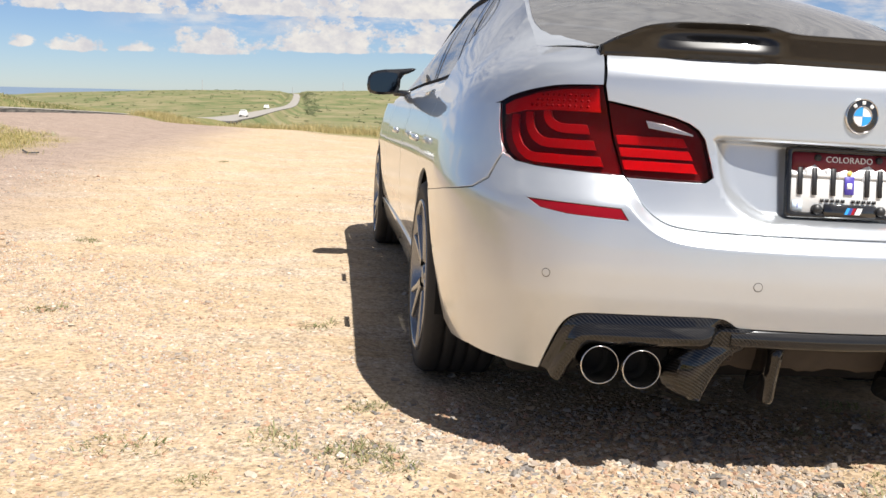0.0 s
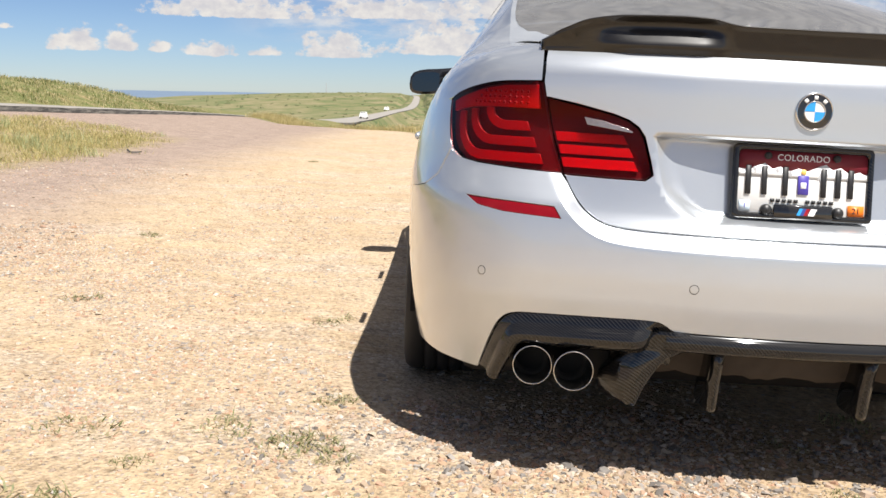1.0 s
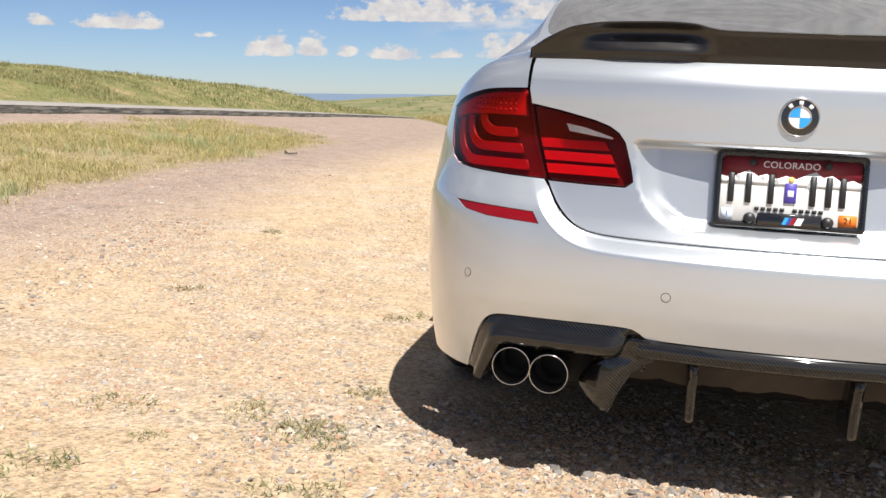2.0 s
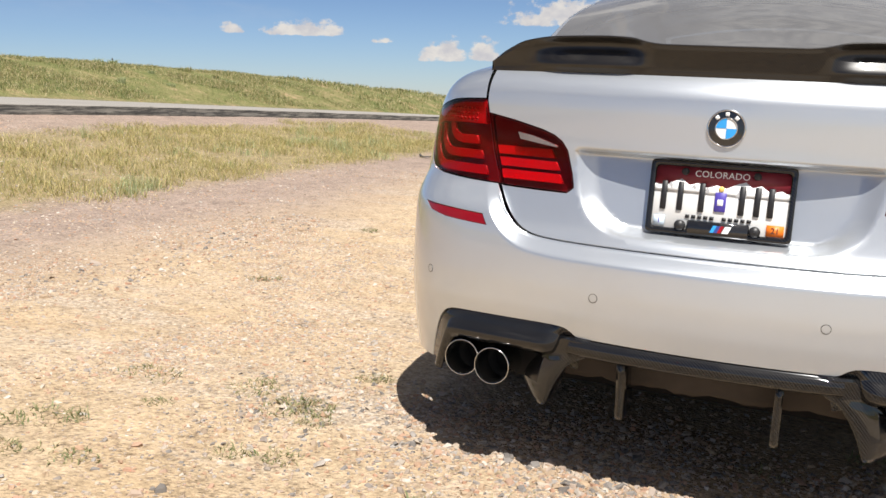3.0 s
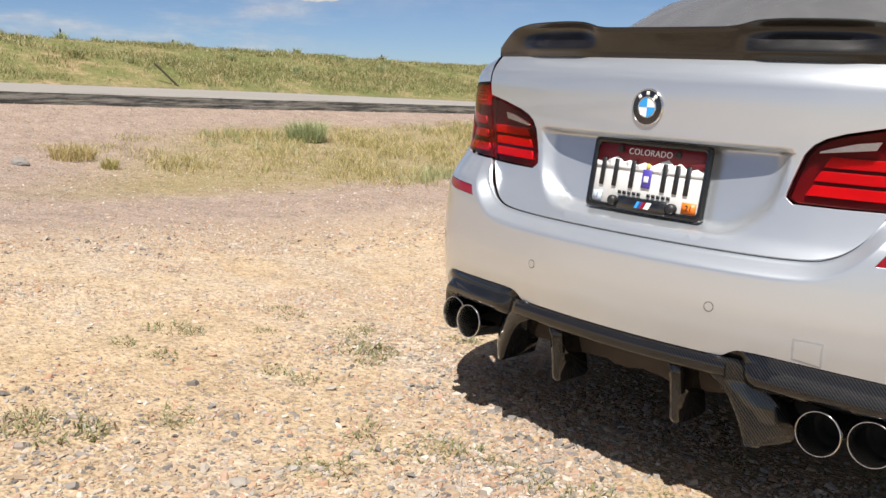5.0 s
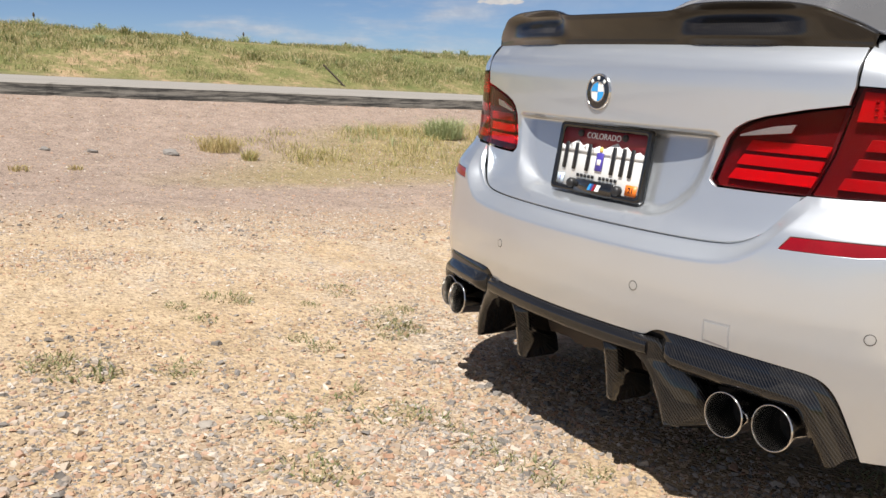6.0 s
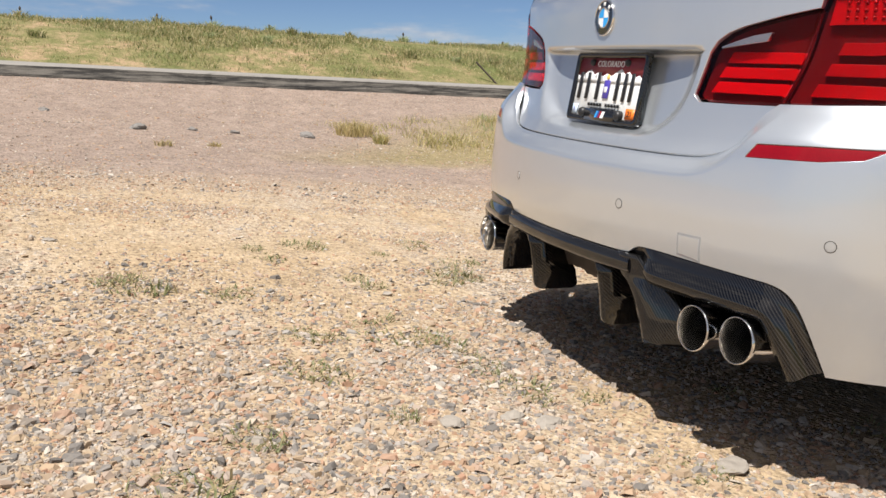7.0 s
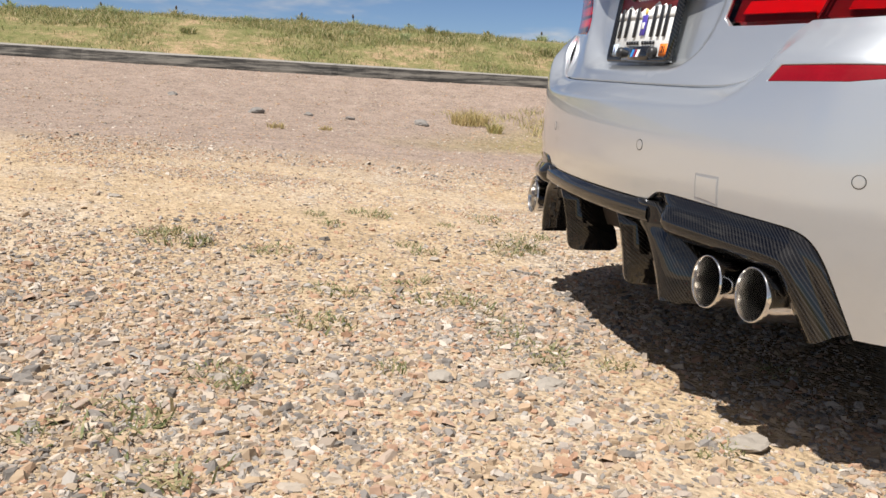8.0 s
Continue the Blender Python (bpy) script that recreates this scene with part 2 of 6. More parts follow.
def smooth(v, lo, hi):
    f = min(1.0, max(0.0, (v - lo) / (hi - lo)))
    return f * f * (3 - 2 * f)


ROAD_NEAR, ROAD_WIDE, KERB = -9.8, 7.4, 0.14
TOE = [(-60, 2.4), (-30, 1.52), (-4, 0.885), (0, 0.786), (5, 0.668), (10, 0.56), (20, 0.26), (30, -0.06), (50, -0.85), (80, -2.0), (130, -3.6), (210, -5.4), (300, -5.9), (420, -6.4), (560, -4.8), (700, -1.8)]
CREST = [(-60, 3.4), (-30, 2.7), (-7, 2.36), (0, 2.33), (9, 2.10), (20, 1.92), (31, 1.70), (43, 1.28), (51, 1.02), (62, -0.1), (84, -0.9), (130, -3.2), (220, -7.5), (420, -9.0)]


def road_shift(y):
    return -bend([(40, 0.0), (90, 2.0), (200, 9.0), (300, 9.5), (400, 8.5), (650, 14.0), (760, 22.0)], y)


def lay(y):
    """Fall of the lay-by along the car: it rises behind the car, towards the viewer."""
    back = 0.01875 * math.log(1 + math.exp(min(40, (1.45 - max(y, -4.0)) / 0.25)))
    return -0.118 + back


def ground_height(x, y):
    base = -0.036 * max(-12.0, min(x, 14.0)) + lay(y)
    if y > 12:
        base += bend([(12, 0.0), (22, -0.10), (34, -1.0), (64, -3.4), (120, -6.0), (240, -8.2), (330, -9.0)], y) * max(smooth(x - road_shift(y), -11.0, -4.5), smooth(y, 40.0, 90.0))
    near, toe = ROAD_NEAR + road_shift(y), bend(TOE, y)
    if x < near + 5.2:
        f = min(1.0, (near + 5.2 - x) / 5.2) ** 1.8
        base = base + (toe - (-0.036 * near + lay(y) + 0.0)) * f if y < 12 else base * (1 - f) + toe * f
    far = near - ROAD_WIDE
    if x < near + 0.02:
        base = toe - 0.02 + 0.012 * min(near - x, ROAD_WIDE)
    if x < far:
        top = bend(CREST, y)
        v = (far - x) / 5.8
        level = toe + 0.30
        if v < 1:
            base = level + (top - level) * (1 - (1 - v) ** 1.6)
        else:
            base = top - 0.012 * (far - 5.8 - x) - 0.00006 * (far - 5.8 - x) ** 2
    # rolling grassland and the plain beyond
    r = math.hypot(x, y)
    if r > 150:
        a = math.degrees(math.atan2(x, y))
        z = bend([(150, -7.4), (300, -9.0), (420, -8.6), (520, -6.2), (620, -2.6), (720, 0.0), (820, 0.8), (900, 0.2), (1100, -8.0), (1500, -14.0)], r)
        side = bend([(-180, 0.0), (-60, 0.0), (-24, 0.0), (-19, 0.30), (-14.5, 0.62), (-8.5, 0.90), (-4, 1.0), (30, 1.0), (60, 0.6), (180, 0.6)], a)
        z = -14.0 + (z + 14.0) * side
        z += 2.4 * noise.noise((x * 0.008, y * 0.006, 4.0)) + 1.1 * noise.noise((x * 0.025, y * 0.02, 7.0))
        k = smooth(r, 150, 260)
        if near - ROAD_WIDE - 6 < x < near + 6 and y > 0:
            k *= smooth(min(abs(x - near), abs(x - far)), 0.0, 6.0) if not far < x < near else 0.0
        base = base * (1 - k) + z * k
    return base


def roughness(x, y):
    """Ruts, washboard and lumps of the lay-by."""
    r = math.hypot(x, y + 1)
    amp = 1.0 if ROAD_NEAR + 0.1 < x else 0.4
    v = 0.020 * noise.noise((x * 0.55, y * 0.55, 0.3)) + 0.012 * noise.noise((x * 1.9, y * 1.9, 5.3)) + 0.006 * noise.noise((x * 6, y * 6, 2.1))
    if x < -16.9:
        v = 0.16 * noise.noise((x * 0.5, y * 0.5, 8.0)) + 0.07 * noise.noise((x * 1.7, y * 1.7, 3.0))
        v *= smooth(-16.9 - x, 0.0, 2.5)
    if -9.8 < x < -9.5:
        v *= 0.3
    damp = 0.35 if abs(x) < 1.1 and 0.2 < y < 5.0 else 1.0
    return v * amp * damp * (1.0 if r < 60 else 0.0)


def surface(x, y):
    return ground_height(x, y) + roughness(x, y)


def axis(steps):
    """Coordinates from (limit, spacing) pairs, outward from the first limit."""
    out = [steps[0][0]]
    for limit, d in steps[1:]:
        n = max(1, round((limit - out[-1]) / d))
        a = out[-1]
        out += [a + (limit - a) * (k + 1) / n for k in range(n)]
    return out


def grid_object(name, xs, ys, height, mat):
    verts = [(x, y, height(x, y)) for y in ys for x in xs]
    nx = len(xs)
    faces = [(j * nx + i, j * nx + i + 1, (j + 1) * nx + i + 1, (j + 1) * nx + i) for j in range(len(ys) - 1) for i in range(nx - 1)]
    me = bpy.data.meshes.new(name)
    me.from_pydata(verts, [], faces)
    me.materials.append(mat)
    me.shade_smooth()
    return new(name, me)


def build_ground(n):
    at = place(n)
    xyz = n.add("ShaderNodeSeparateXYZ", {0: at})
    x, y = xyz.outputs[0], xyz.outputs[1]
    wob = n.math("MULTIPLY", n.math("SUBTRACT", n.noise(at, 0.35, 4.0, 0.6), 0.5), 3.2)
    fine = n.math("MULTIPLY", n.math("SUBTRACT", n.noise(at, 2.2, 5.0, 0.65), 0.5), 1.6)
    # packed sand
    sand = n.ramp(n.noise(at, 1.1, 7.0, 0.65), [(0.30, (0.378, 0.275, 0.166)), (0.5, (0.400, 0.303, 0.196)), (0.72, (0.420, 0.333, 0.236))])
    # pebbles of several sizes
    grit = n.add("ShaderNodeTexVoronoi", {"Vector": at, "Scale": 62.0, "Randomness": 1.0})
    stone = n.add("ShaderNodeTexVoronoi", {"Vector": at, "Scale": 24.0, "Randomness": 1.0})
    tint = n.ramp(n.add("ShaderNodeSeparateColor", {0: grit.outputs["Color"]}).outputs[0],
                  [(0.0, (0.23, 0.21, 0.20)), (0.3, (0.36, 0.29, 0.225)), (0.55, (0.45, 0.35, 0.25)), (0.8, (0.40, 0.275, 0.205)), (1.0, (0.53, 0.47, 0.41))])
    tint2 = n.ramp(n.add("ShaderNodeSeparateColor", {0: stone.outputs["Color"]}).outputs[1],
                   [(0.0, (0.25, 0.235, 0.225)), (0.4, (0.40, 0.33, 0.255)), (0.7, (0.45, 0.345, 0.245)), (1.0, (0.53, 0.475, 0.42))])
    peb = n.math("MULTIPLY", n.step(grit.outputs["Distance"], 0.42, 0.18), n.step(n.noise(at, 1.7, 6.0, 0.7), 0.40, 0.62))
    peb2 = n.math("MULTIPLY", n.step(stone.outputs["Distance"], 0.34, 0.16), n.step(n.noise(at, 0.9, 6.0, 0.7), 0.50, 0.66))
    lay_by = n.mix(n.math("MULTIPLY", peb, 0.85), sand, tint)
    lay_by = n.mix(n.math("MULTIPLY", peb2, 0.8), lay_by, tint2)
    drawn = n.add("ShaderNodeMapping", {"Vector": at, "Scale": (0.5, 1.6, 1.0), "Rotation": (0.0, 0.0, radians(12))}).outputs[0]
    streak = n.step(n.noise(drawn, 1.5, 7.0, 0.68), 0.47, 0.62)
    lay_by = n.mix(n.math("MULTIPLY", streak, 0.46), lay_by, n.ramp(n.add("ShaderNodeSeparateColor", {0: grit.outputs["Color"]}).outputs[2],
                   [(0.0, (0.15, 0.14, 0.135)), (0.3, (0.33, 0.27, 0.215)), (0.7, (0.44, 0.37, 0.29)), (1.0, (0.56, 0.51, 0.455))]))
    # reddish crushed stone towards the road
    pink = n.mix(n.noise(at, 3.0, 6.0, 0.7), (0.155, 0.115, 0.092), (0.365, 0.285, 0.232))
    pink = n.mix(n.math("MULTIPLY", n.step(grit.outputs["Distance"], 0.5, 0.2), 0.6), pink, n.mix(0.55, tint, (0.29, 0.21, 0.17)))
    to_road = n.step(n.math("ADD", n.math("ADD", x, n.math("MULTIPLY", fine, 0.25)), n.math("MULTIPLY", wob, 0.30)), -2.7, -4.5)
    col = n.mix(to_road, lay_by, pink)
    # turf and dry soil past the road and past the end of the lay-by
    turf = n.ramp(n.math("ADD", n.math("ADD", n.noise(at, 0.8, 8.0, 0.70), n.math("MULTIPLY", n.step(y, 2.0, 11.0), 0.08)), n.math("ADD", n.math("MULTIPLY", fine, 0.12), n.math("MULTIPLY", n.math("SUBTRACT", n.noise(at, 6.0, 5.0, 0.75), 0.5), 0.5))),
                  [(0.28, (0.38, 0.26, 0.165)), (0.40, (0.31, 0.225, 0.13)), (0.48, (0.21, 0.18, 0.085)), (0.60, (0.145, 0.145, 0.056)), (0.75, (0.10, 0.12, 0.04))])
    past = n.step(n.math("ADD", x, n.math("MULTIPLY", fine, 0.3)), ROAD_NEAR - ROAD_WIDE + 0.5, ROAD_NEAR - ROAD_WIDE - 0.3)
    ahead = n.step(n.math("ADD", n.math("ADD", y, n.math("MULTIPLY", x, 1.6)), wob), 18.2, 20.2)
    off_road = n.step(x, ROAD_NEAR - 1.0, ROAD_NEAR + 1.0)
    ahead = n.math("MULTIPLY", ahead, n.math("MAXIMUM", off_road, n.step(y, 60.0, 70.0)))
    strip = n.math("MULTIPLY", n.math("MULTIPLY", n.step(n.math("ADD", x, n.math("MULTIPLY", fine, 0.5)), -4.9, -5.6), n.step(n.math("ADD", x, n.math("MULTIPLY", fine, 0.5)), -8.9, -8.2)), n.math("MULTIPLY", n.step(n.math("ADD", y, n.math("MULTIPLY", x, 0.9)), -5.0, -3.4), n.step(y, 14.0, 12.0)))
    col = n.mix(n.math("MULTIPLY", strip, 0.75), col, n.mix(n.noise(at, 1.4, 6.0, 0.7), (0.27, 0.205, 0.10), (0.19, 0.17, 0.065)))
    col = n.mix(n.math("MAXIMUM", past, ahead), col, turf)
    far = n.add("ShaderNodeVectorMath", {0: at})
    far.operation = "LENGTH"
    hills = n.ramp(n.noise(at, 0.05, 10.0, 0.74), [(0.36, (0.075, 0.10, 0.04)), (0.46, (0.125, 0.14, 0.06)), (0.54, (0.18, 0.165, 0.085)), (0.64, (0.25, 0.21, 0.125))])
    scrub = n.step(n.noise(at, 0.05, 7.0, 0.7), 0.60, 0.72)
    hills = n.mix(n.math("MULTIPLY", scrub, 0.4), hills, (0.055, 0.075, 0.028))
    col = n.mix(n.step(far.outputs["Value"], 60.0, 150.0), col, hills)
    # Far plain: the blue of distance haze is put into its colour.
    haze_plain = n.mix(n.noise(at, 0.004, 8.0, 0.7), (0.085, 0.13, 0.20), (0.17, 0.215, 0.27))
    col = n.mix(n.step(far.outputs["Value"], 1000.0, 1400.0), col, haze_plain)
    near = n.step(far.outputs["Value"], 60.0, 25.0)
    speck = n.math("ADD", n.math("MULTIPLY", n.noise(at, 46.0, 5.0, 0.75), 0.7), n.math("MULTIPLY", n.noise(at, 9.0, 6.0, 0.72), 0.3))
    grain = n.ramp(speck, [(0.37, (0.46, 0.45, 0.45)), (0.48, (1.0, 1.0, 1.0)), (0.63, (1.42, 1.43, 1.46))])
    col = n.mix(near, col, n.mix(1.0, col, grain, "MULTIPLY"))
    h = n.math("ADD", n.math("MULTIPLY", n.step(grit.outputs["Distance"], 0.55, 0.0), 0.5), n.math("MULTIPLY", peb2, 1.0))
    h = n.math("ADD", h, n.math("MULTIPLY", n.noise(at, 40.0, 6.0, 0.7), 0.7))
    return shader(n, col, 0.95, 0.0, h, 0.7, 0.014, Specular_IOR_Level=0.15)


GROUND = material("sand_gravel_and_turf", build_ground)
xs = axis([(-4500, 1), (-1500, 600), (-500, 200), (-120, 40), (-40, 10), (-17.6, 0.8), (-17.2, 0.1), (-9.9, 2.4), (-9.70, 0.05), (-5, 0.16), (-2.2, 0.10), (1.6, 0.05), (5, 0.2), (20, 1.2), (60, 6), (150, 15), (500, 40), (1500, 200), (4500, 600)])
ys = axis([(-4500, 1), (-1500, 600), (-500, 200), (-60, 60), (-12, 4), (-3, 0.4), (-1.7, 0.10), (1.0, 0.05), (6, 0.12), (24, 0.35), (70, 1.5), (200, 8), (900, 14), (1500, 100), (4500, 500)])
ground = tagged(grid_object("ground", xs, ys, surface, GROUND), "sandy gravel lay-by with grassy slopes and haze-tinted far prairie", "ground", kind="structure")


def build_asphalt(n):
    at = place(n)
    a = n.noise(at, 90.0, 5.0, 0.7)
    b = n.noise(at, 0.6, 6.0, 0.6)
    col = n.mix(n.math("ADD", n.math("MULTIPLY", a, 0.5), n.math("MULTIPLY", b, 0.5)), (0.185, 0.170, 0.152), (0.335, 0.312, 0.28))
    # Colour by facing: steep faces darker and streaked, upward faces paler.
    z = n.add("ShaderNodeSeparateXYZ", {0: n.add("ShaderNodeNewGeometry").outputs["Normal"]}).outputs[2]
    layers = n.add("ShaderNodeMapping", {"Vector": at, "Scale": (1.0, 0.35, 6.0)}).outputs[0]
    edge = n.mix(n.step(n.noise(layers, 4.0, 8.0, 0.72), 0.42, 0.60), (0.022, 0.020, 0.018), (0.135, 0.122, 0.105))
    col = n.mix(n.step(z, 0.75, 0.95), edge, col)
    return shader(n, col, 0.9, 0.0, a, 0.7, 0.008)


ASPHALT = material("weathered_asphalt", build_asphalt)


def road_profile(y, seed):
    """Cross section of the slab: crumbled near edge, cambered top, far edge."""
    near, toe = ROAD_NEAR + road_shift(y), bend(TOE, y)
    chip = 0.035 * noise.noise((y * 0.9, seed, 0)) + 0.035 * noise.noise((y * 4.3, seed, 3)) + 0.02 * noise.noise((y * 9.7, seed, 5)) if y < 60 else 0.0
    wide = ROAD_WIDE * (1 - 0.42 * smooth(y, 120, 300))
    lip = 0.03 * noise.noise((y * 0.7, 4.0, seed))
    return [(near + 0.11 + chip, toe - 0.10), (near + 0.08 + chip, toe + 0.02), (near + 0.05 + chip * 0.9, toe + KERB * 0.5), (near + 0.03 + chip * 0.85, toe + KERB * 0.85 + lip * 0.3),
            (near - 0.02 + chip * 0.4, toe + KERB + lip * 0.3), (near - 0.35, toe + KERB + 0.012), (near - wide * 0.5, toe + KERB + 0.11),
            (near - wide, toe + KERB + 0.17), (near - wide - 0.12, toe - 0.05)]


ry = axis([(-60, 1), (-12, 2.0), (16, 0.09), (40, 0.4), (200, 4), (760, 12)])
rows = [road_profile(y, 2.0) for y in ry]
rv = [(x, y, z) for y, row in zip(ry, rows) for x, z in row]
rf = [(j * 9 + i, (j + 1) * 9 + i, (j + 1) * 9 + i + 1, j * 9 + i + 1) for j in range(len(ry) - 1) for i in range(8)]
me = bpy.data.meshes.new("road")
me.from_pydata(rv, [], rf)
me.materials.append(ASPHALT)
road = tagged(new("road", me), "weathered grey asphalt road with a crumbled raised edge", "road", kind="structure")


# ---- the silver saloon ----
from mathutils import geometry
from mathutils.kdtree import KDTree


def part(name, bm_or_mesh, mat, parent, label="", smooth_faces=True):
    """Links a mesh as one part under a thing or another part."""
    if isinstance(bm_or_mesh, bmesh.types.BMesh):
        me = bpy.data.meshes.new(name)
        bm_or_mesh.to_mesh(me)
        bm_or_mesh.free()
        if smooth_faces:
            me.shade_smooth()
    else:
        me = bm_or_mesh
    for m in mat if isinstance(mat, (list, tuple)) else (mat,):
        me.materials.append(m)
    ob = new(name, me)
    ob.parent = parent
    if label:
        tagged(ob, label)
    return ob


# Rear face at the centre line, and half width, by height.
TAIL_LOW = [(0.22, 0.010), (0.30, -0.010), (0.38, -0.027), (0.45, -0.038), (0.50, -0.0425), (0.541, -0.0425), (0.60, -0.0395), (0.64, -0.036), (0.68, -0.031), (0.71, -0.022), (0.739, 0.0), (0.777, 0.034), (0.80, 0.046)]
TAIL_HIGH = [(0.64, -0.010), (0.66, 0.002), (0.70, 0.022), (0.777, 0.043), (0.816, 0.050), (0.866, 0.053), (0.92, 0.054), (0.97, 0.054), (1.005, 0.056), (1.02, 0.061), (1.045, 0.079), (1.07, 0.107), (1.082, 0.15)]
HALF = [(0.20, 0.862), (0.30, 0.890), (0.40, 0.908), (0.512, 0.920), (0.682, 0.925), (0.812, 0.908), (0.912, 0.880), (0.98, 0.850), (1.04, 0.812), (1.09, 0.765)]
CORNER_X, SIDE_Y, BOW = 0.60, 0.85, 0.27
# shut line between boot lid and bumper
def round_off(pts, times=2):
    """Cuts the corners of an open line, keeping its ends."""
    for _ in range(times):
        out = [pts[0]]
        for a, b in zip(pts, pts[1:]):
            out += [(0.75 * a[0] + 0.25 * b[0], 0.75 * a[1] + 0.25 * b[1]), (0.25 * a[0] + 0.75 * b[0], 0.25 * a[1] + 0.75 * b[1])]
        pts = [pts[0]] + out[2:-1] + [pts[-1]]
    return pts


SHUT = round_off([(0.543, 0.777), (0.528, 0.745), (0.508, 0.712), (0.480, 0.684), (0.445, 0.667), (0.400, 0.660), (0.300, 0.657), (0.0, 0.657)])


def outline_at(s, y0, w):
    """Plan of the body: s 0..1 across the rear, 1..2 round the corner, 2..4 along the side, 4..5 the front corner, 5..6 the nose."""
    bx, by, sl = CORNER_X, y0 + BOW * CORNER_X**2, 2 * BOW * CORNER_X
    if s <= 1:
        return CORNER_X * s, y0 + BOW * (CORNER_X * s) ** 2
    if s <= 2:
        f, g = s - 1, 2 - s
        c = ((bx, by), (bx + 0.205, by + 0.205 * sl), (w, y0 + 0.345), (w, SIDE_Y))
        return tuple(g**3 * c[0][k] + 3 * g * g * f * c[1][k] + 3 * g * f * f * c[2][k] + f**3 * c[3][k] for k in (0, 1))
    if s <= 4:
        f = (s - 2) / 2
        return w - 0.012 * math.sin(math.pi * f), SIDE_Y + (4.05 - SIDE_Y) * f
    f = min(1.0, (s - 4) / 2)
    g = 1 - f
    c = ((w, 4.05), (w, 4.62), (0.62, 4.80), (0.0, 4.82 + y0 * -0.6))
    return tuple(g**3 * c[0][k] + 3 * g * g * f * c[1][k] + 3 * g * f * f * c[2][k] + f**3 * c[3][k] for k in (0, 1))


def line_gap(line, x, z):
    """Distance from a point to an open line."""
    best = 9.0
    for (ax, az), (bx, bz) in zip(line, line[1:]):
        dx, dz = bx - ax, bz - az
        f = min(1.0, max(0.0, ((x - ax) * dx + (z - az) * dz) / (dx * dx + dz * dz)))
        best = min(best, math.hypot(x - ax - f * dx, z - az - f * dz))
    return best


def shut_gap(x, z):
    return line_gap(SHUT, abs(x), z)


def shut_offset(d):
    """The shut line moved down and out onto the bumper, in (s, height), right half from the lamp inwards."""
    out = []
    for k, p in enumerate(SHUT):
        a, b = SHUT[max(0, k - 1)], SHUT[min(len(SHUT) - 1, k + 1)]
        tx, tz = b[0] - a[0], b[1] - a[1]
        n = math.hypot(tx, tz)
        if p[1] < 0.765:
            out.append(((p[0] - tz / n * d) / CORNER_X, p[1] + tx / n * d))
    return out


def low_skin(s, z):
    """Bumper, rolling inwards along the shut line."""
    x, y = outline_at(abs(s), bend(TAIL_LOW, z), bend(HALF, z))
    if abs(s) < 1.2 and z > 0.59:
        d = shut_gap(x, z)
        y += 0.036 * max(0.0, 1 - d / 0.033) ** 1.2 * (1 - 0.85 * smooth(z, 0.69, 0.765))
    return Vector((math.copysign(x, s), y, z))


def high_skin(s, z):
    x, y = outline_at(abs(s), bend(TAIL_HIGH, z), bend(HALF, z))
    return Vector((math.copysign(x, s), y, z))


def flat_norm(skin, s, z):
    e = 0.004
    n = (skin(s + e, z) - skin(s - e, z)).cross(skin(s, z + e) - skin(s, z - e))
    return n.normalized()


def inside(p, poly):
    hit, j = False, len(poly) - 1
    for i in range(len(poly)):
        (xi, yi), (xj, yj) = poly[i], poly[j]
        if (yi > p[1]) != (yj > p[1]) and p[0] < (xj - xi) * (p[1] - yi) / (yj - yi) + xi:
            hit = not hit
        j = i
    return hit


def inside_many(pts, poly):
    hit = np.zeros(len(pts), bool)
    x, y = pts[:, 0], pts[:, 1]
    for (xi, yi), (xj, yj) in zip(poly, poly[-1:] + poly[:-1]):
        if yi != yj:
            hit ^= ((yi > y) != (yj > y)) & (x < (xj - xi) * (y - yi) / (yj - yi) + xi)
    return hit


def dense(poly, d, soft=0):
    """A closed outline, corners cut round, with points at most d apart."""
    for _ in range(soft):
        out = []
        for a, b in zip(poly, poly[1:] + poly[:1]):
            out += [(0.75 * a[0] + 0.25 * b[0], 0.75 * a[1] + 0.25 * b[1]), (0.25 * a[0] + 0.75 * b[0], 0.25 * a[1] + 0.75 * b[1])]
        poly = out
    out = []
    for a, b in zip(poly, poly[1:] + poly[:1]):
        n = max(1, math.ceil(math.hypot(b[0] - a[0], b[1] - a[1]) / d))
        out += [(a[0] + (b[0] - a[0]) * k / n, a[1] + (b[1] - a[1]) * k / n) for k in range(n)]
    return out


def inset(poly, g):
    area = sum(a[0] * b[1] - b[0] * a[1] for a, b in zip(poly, poly[1:] + poly[:1]))
    out = []
    for k, p in enumerate(poly):
        a, b = poly[k - 1], poly[(k + 1) % len(poly)]
        tx, ty = b[0] - a[0], b[1] - a[1]
        n = math.hypot(tx, ty) or 1
        m = g if area > 0 else -g
        out.append((p[0] - ty / n * m, p[1] + tx / n * m))
    return out


UNIT = 0.6


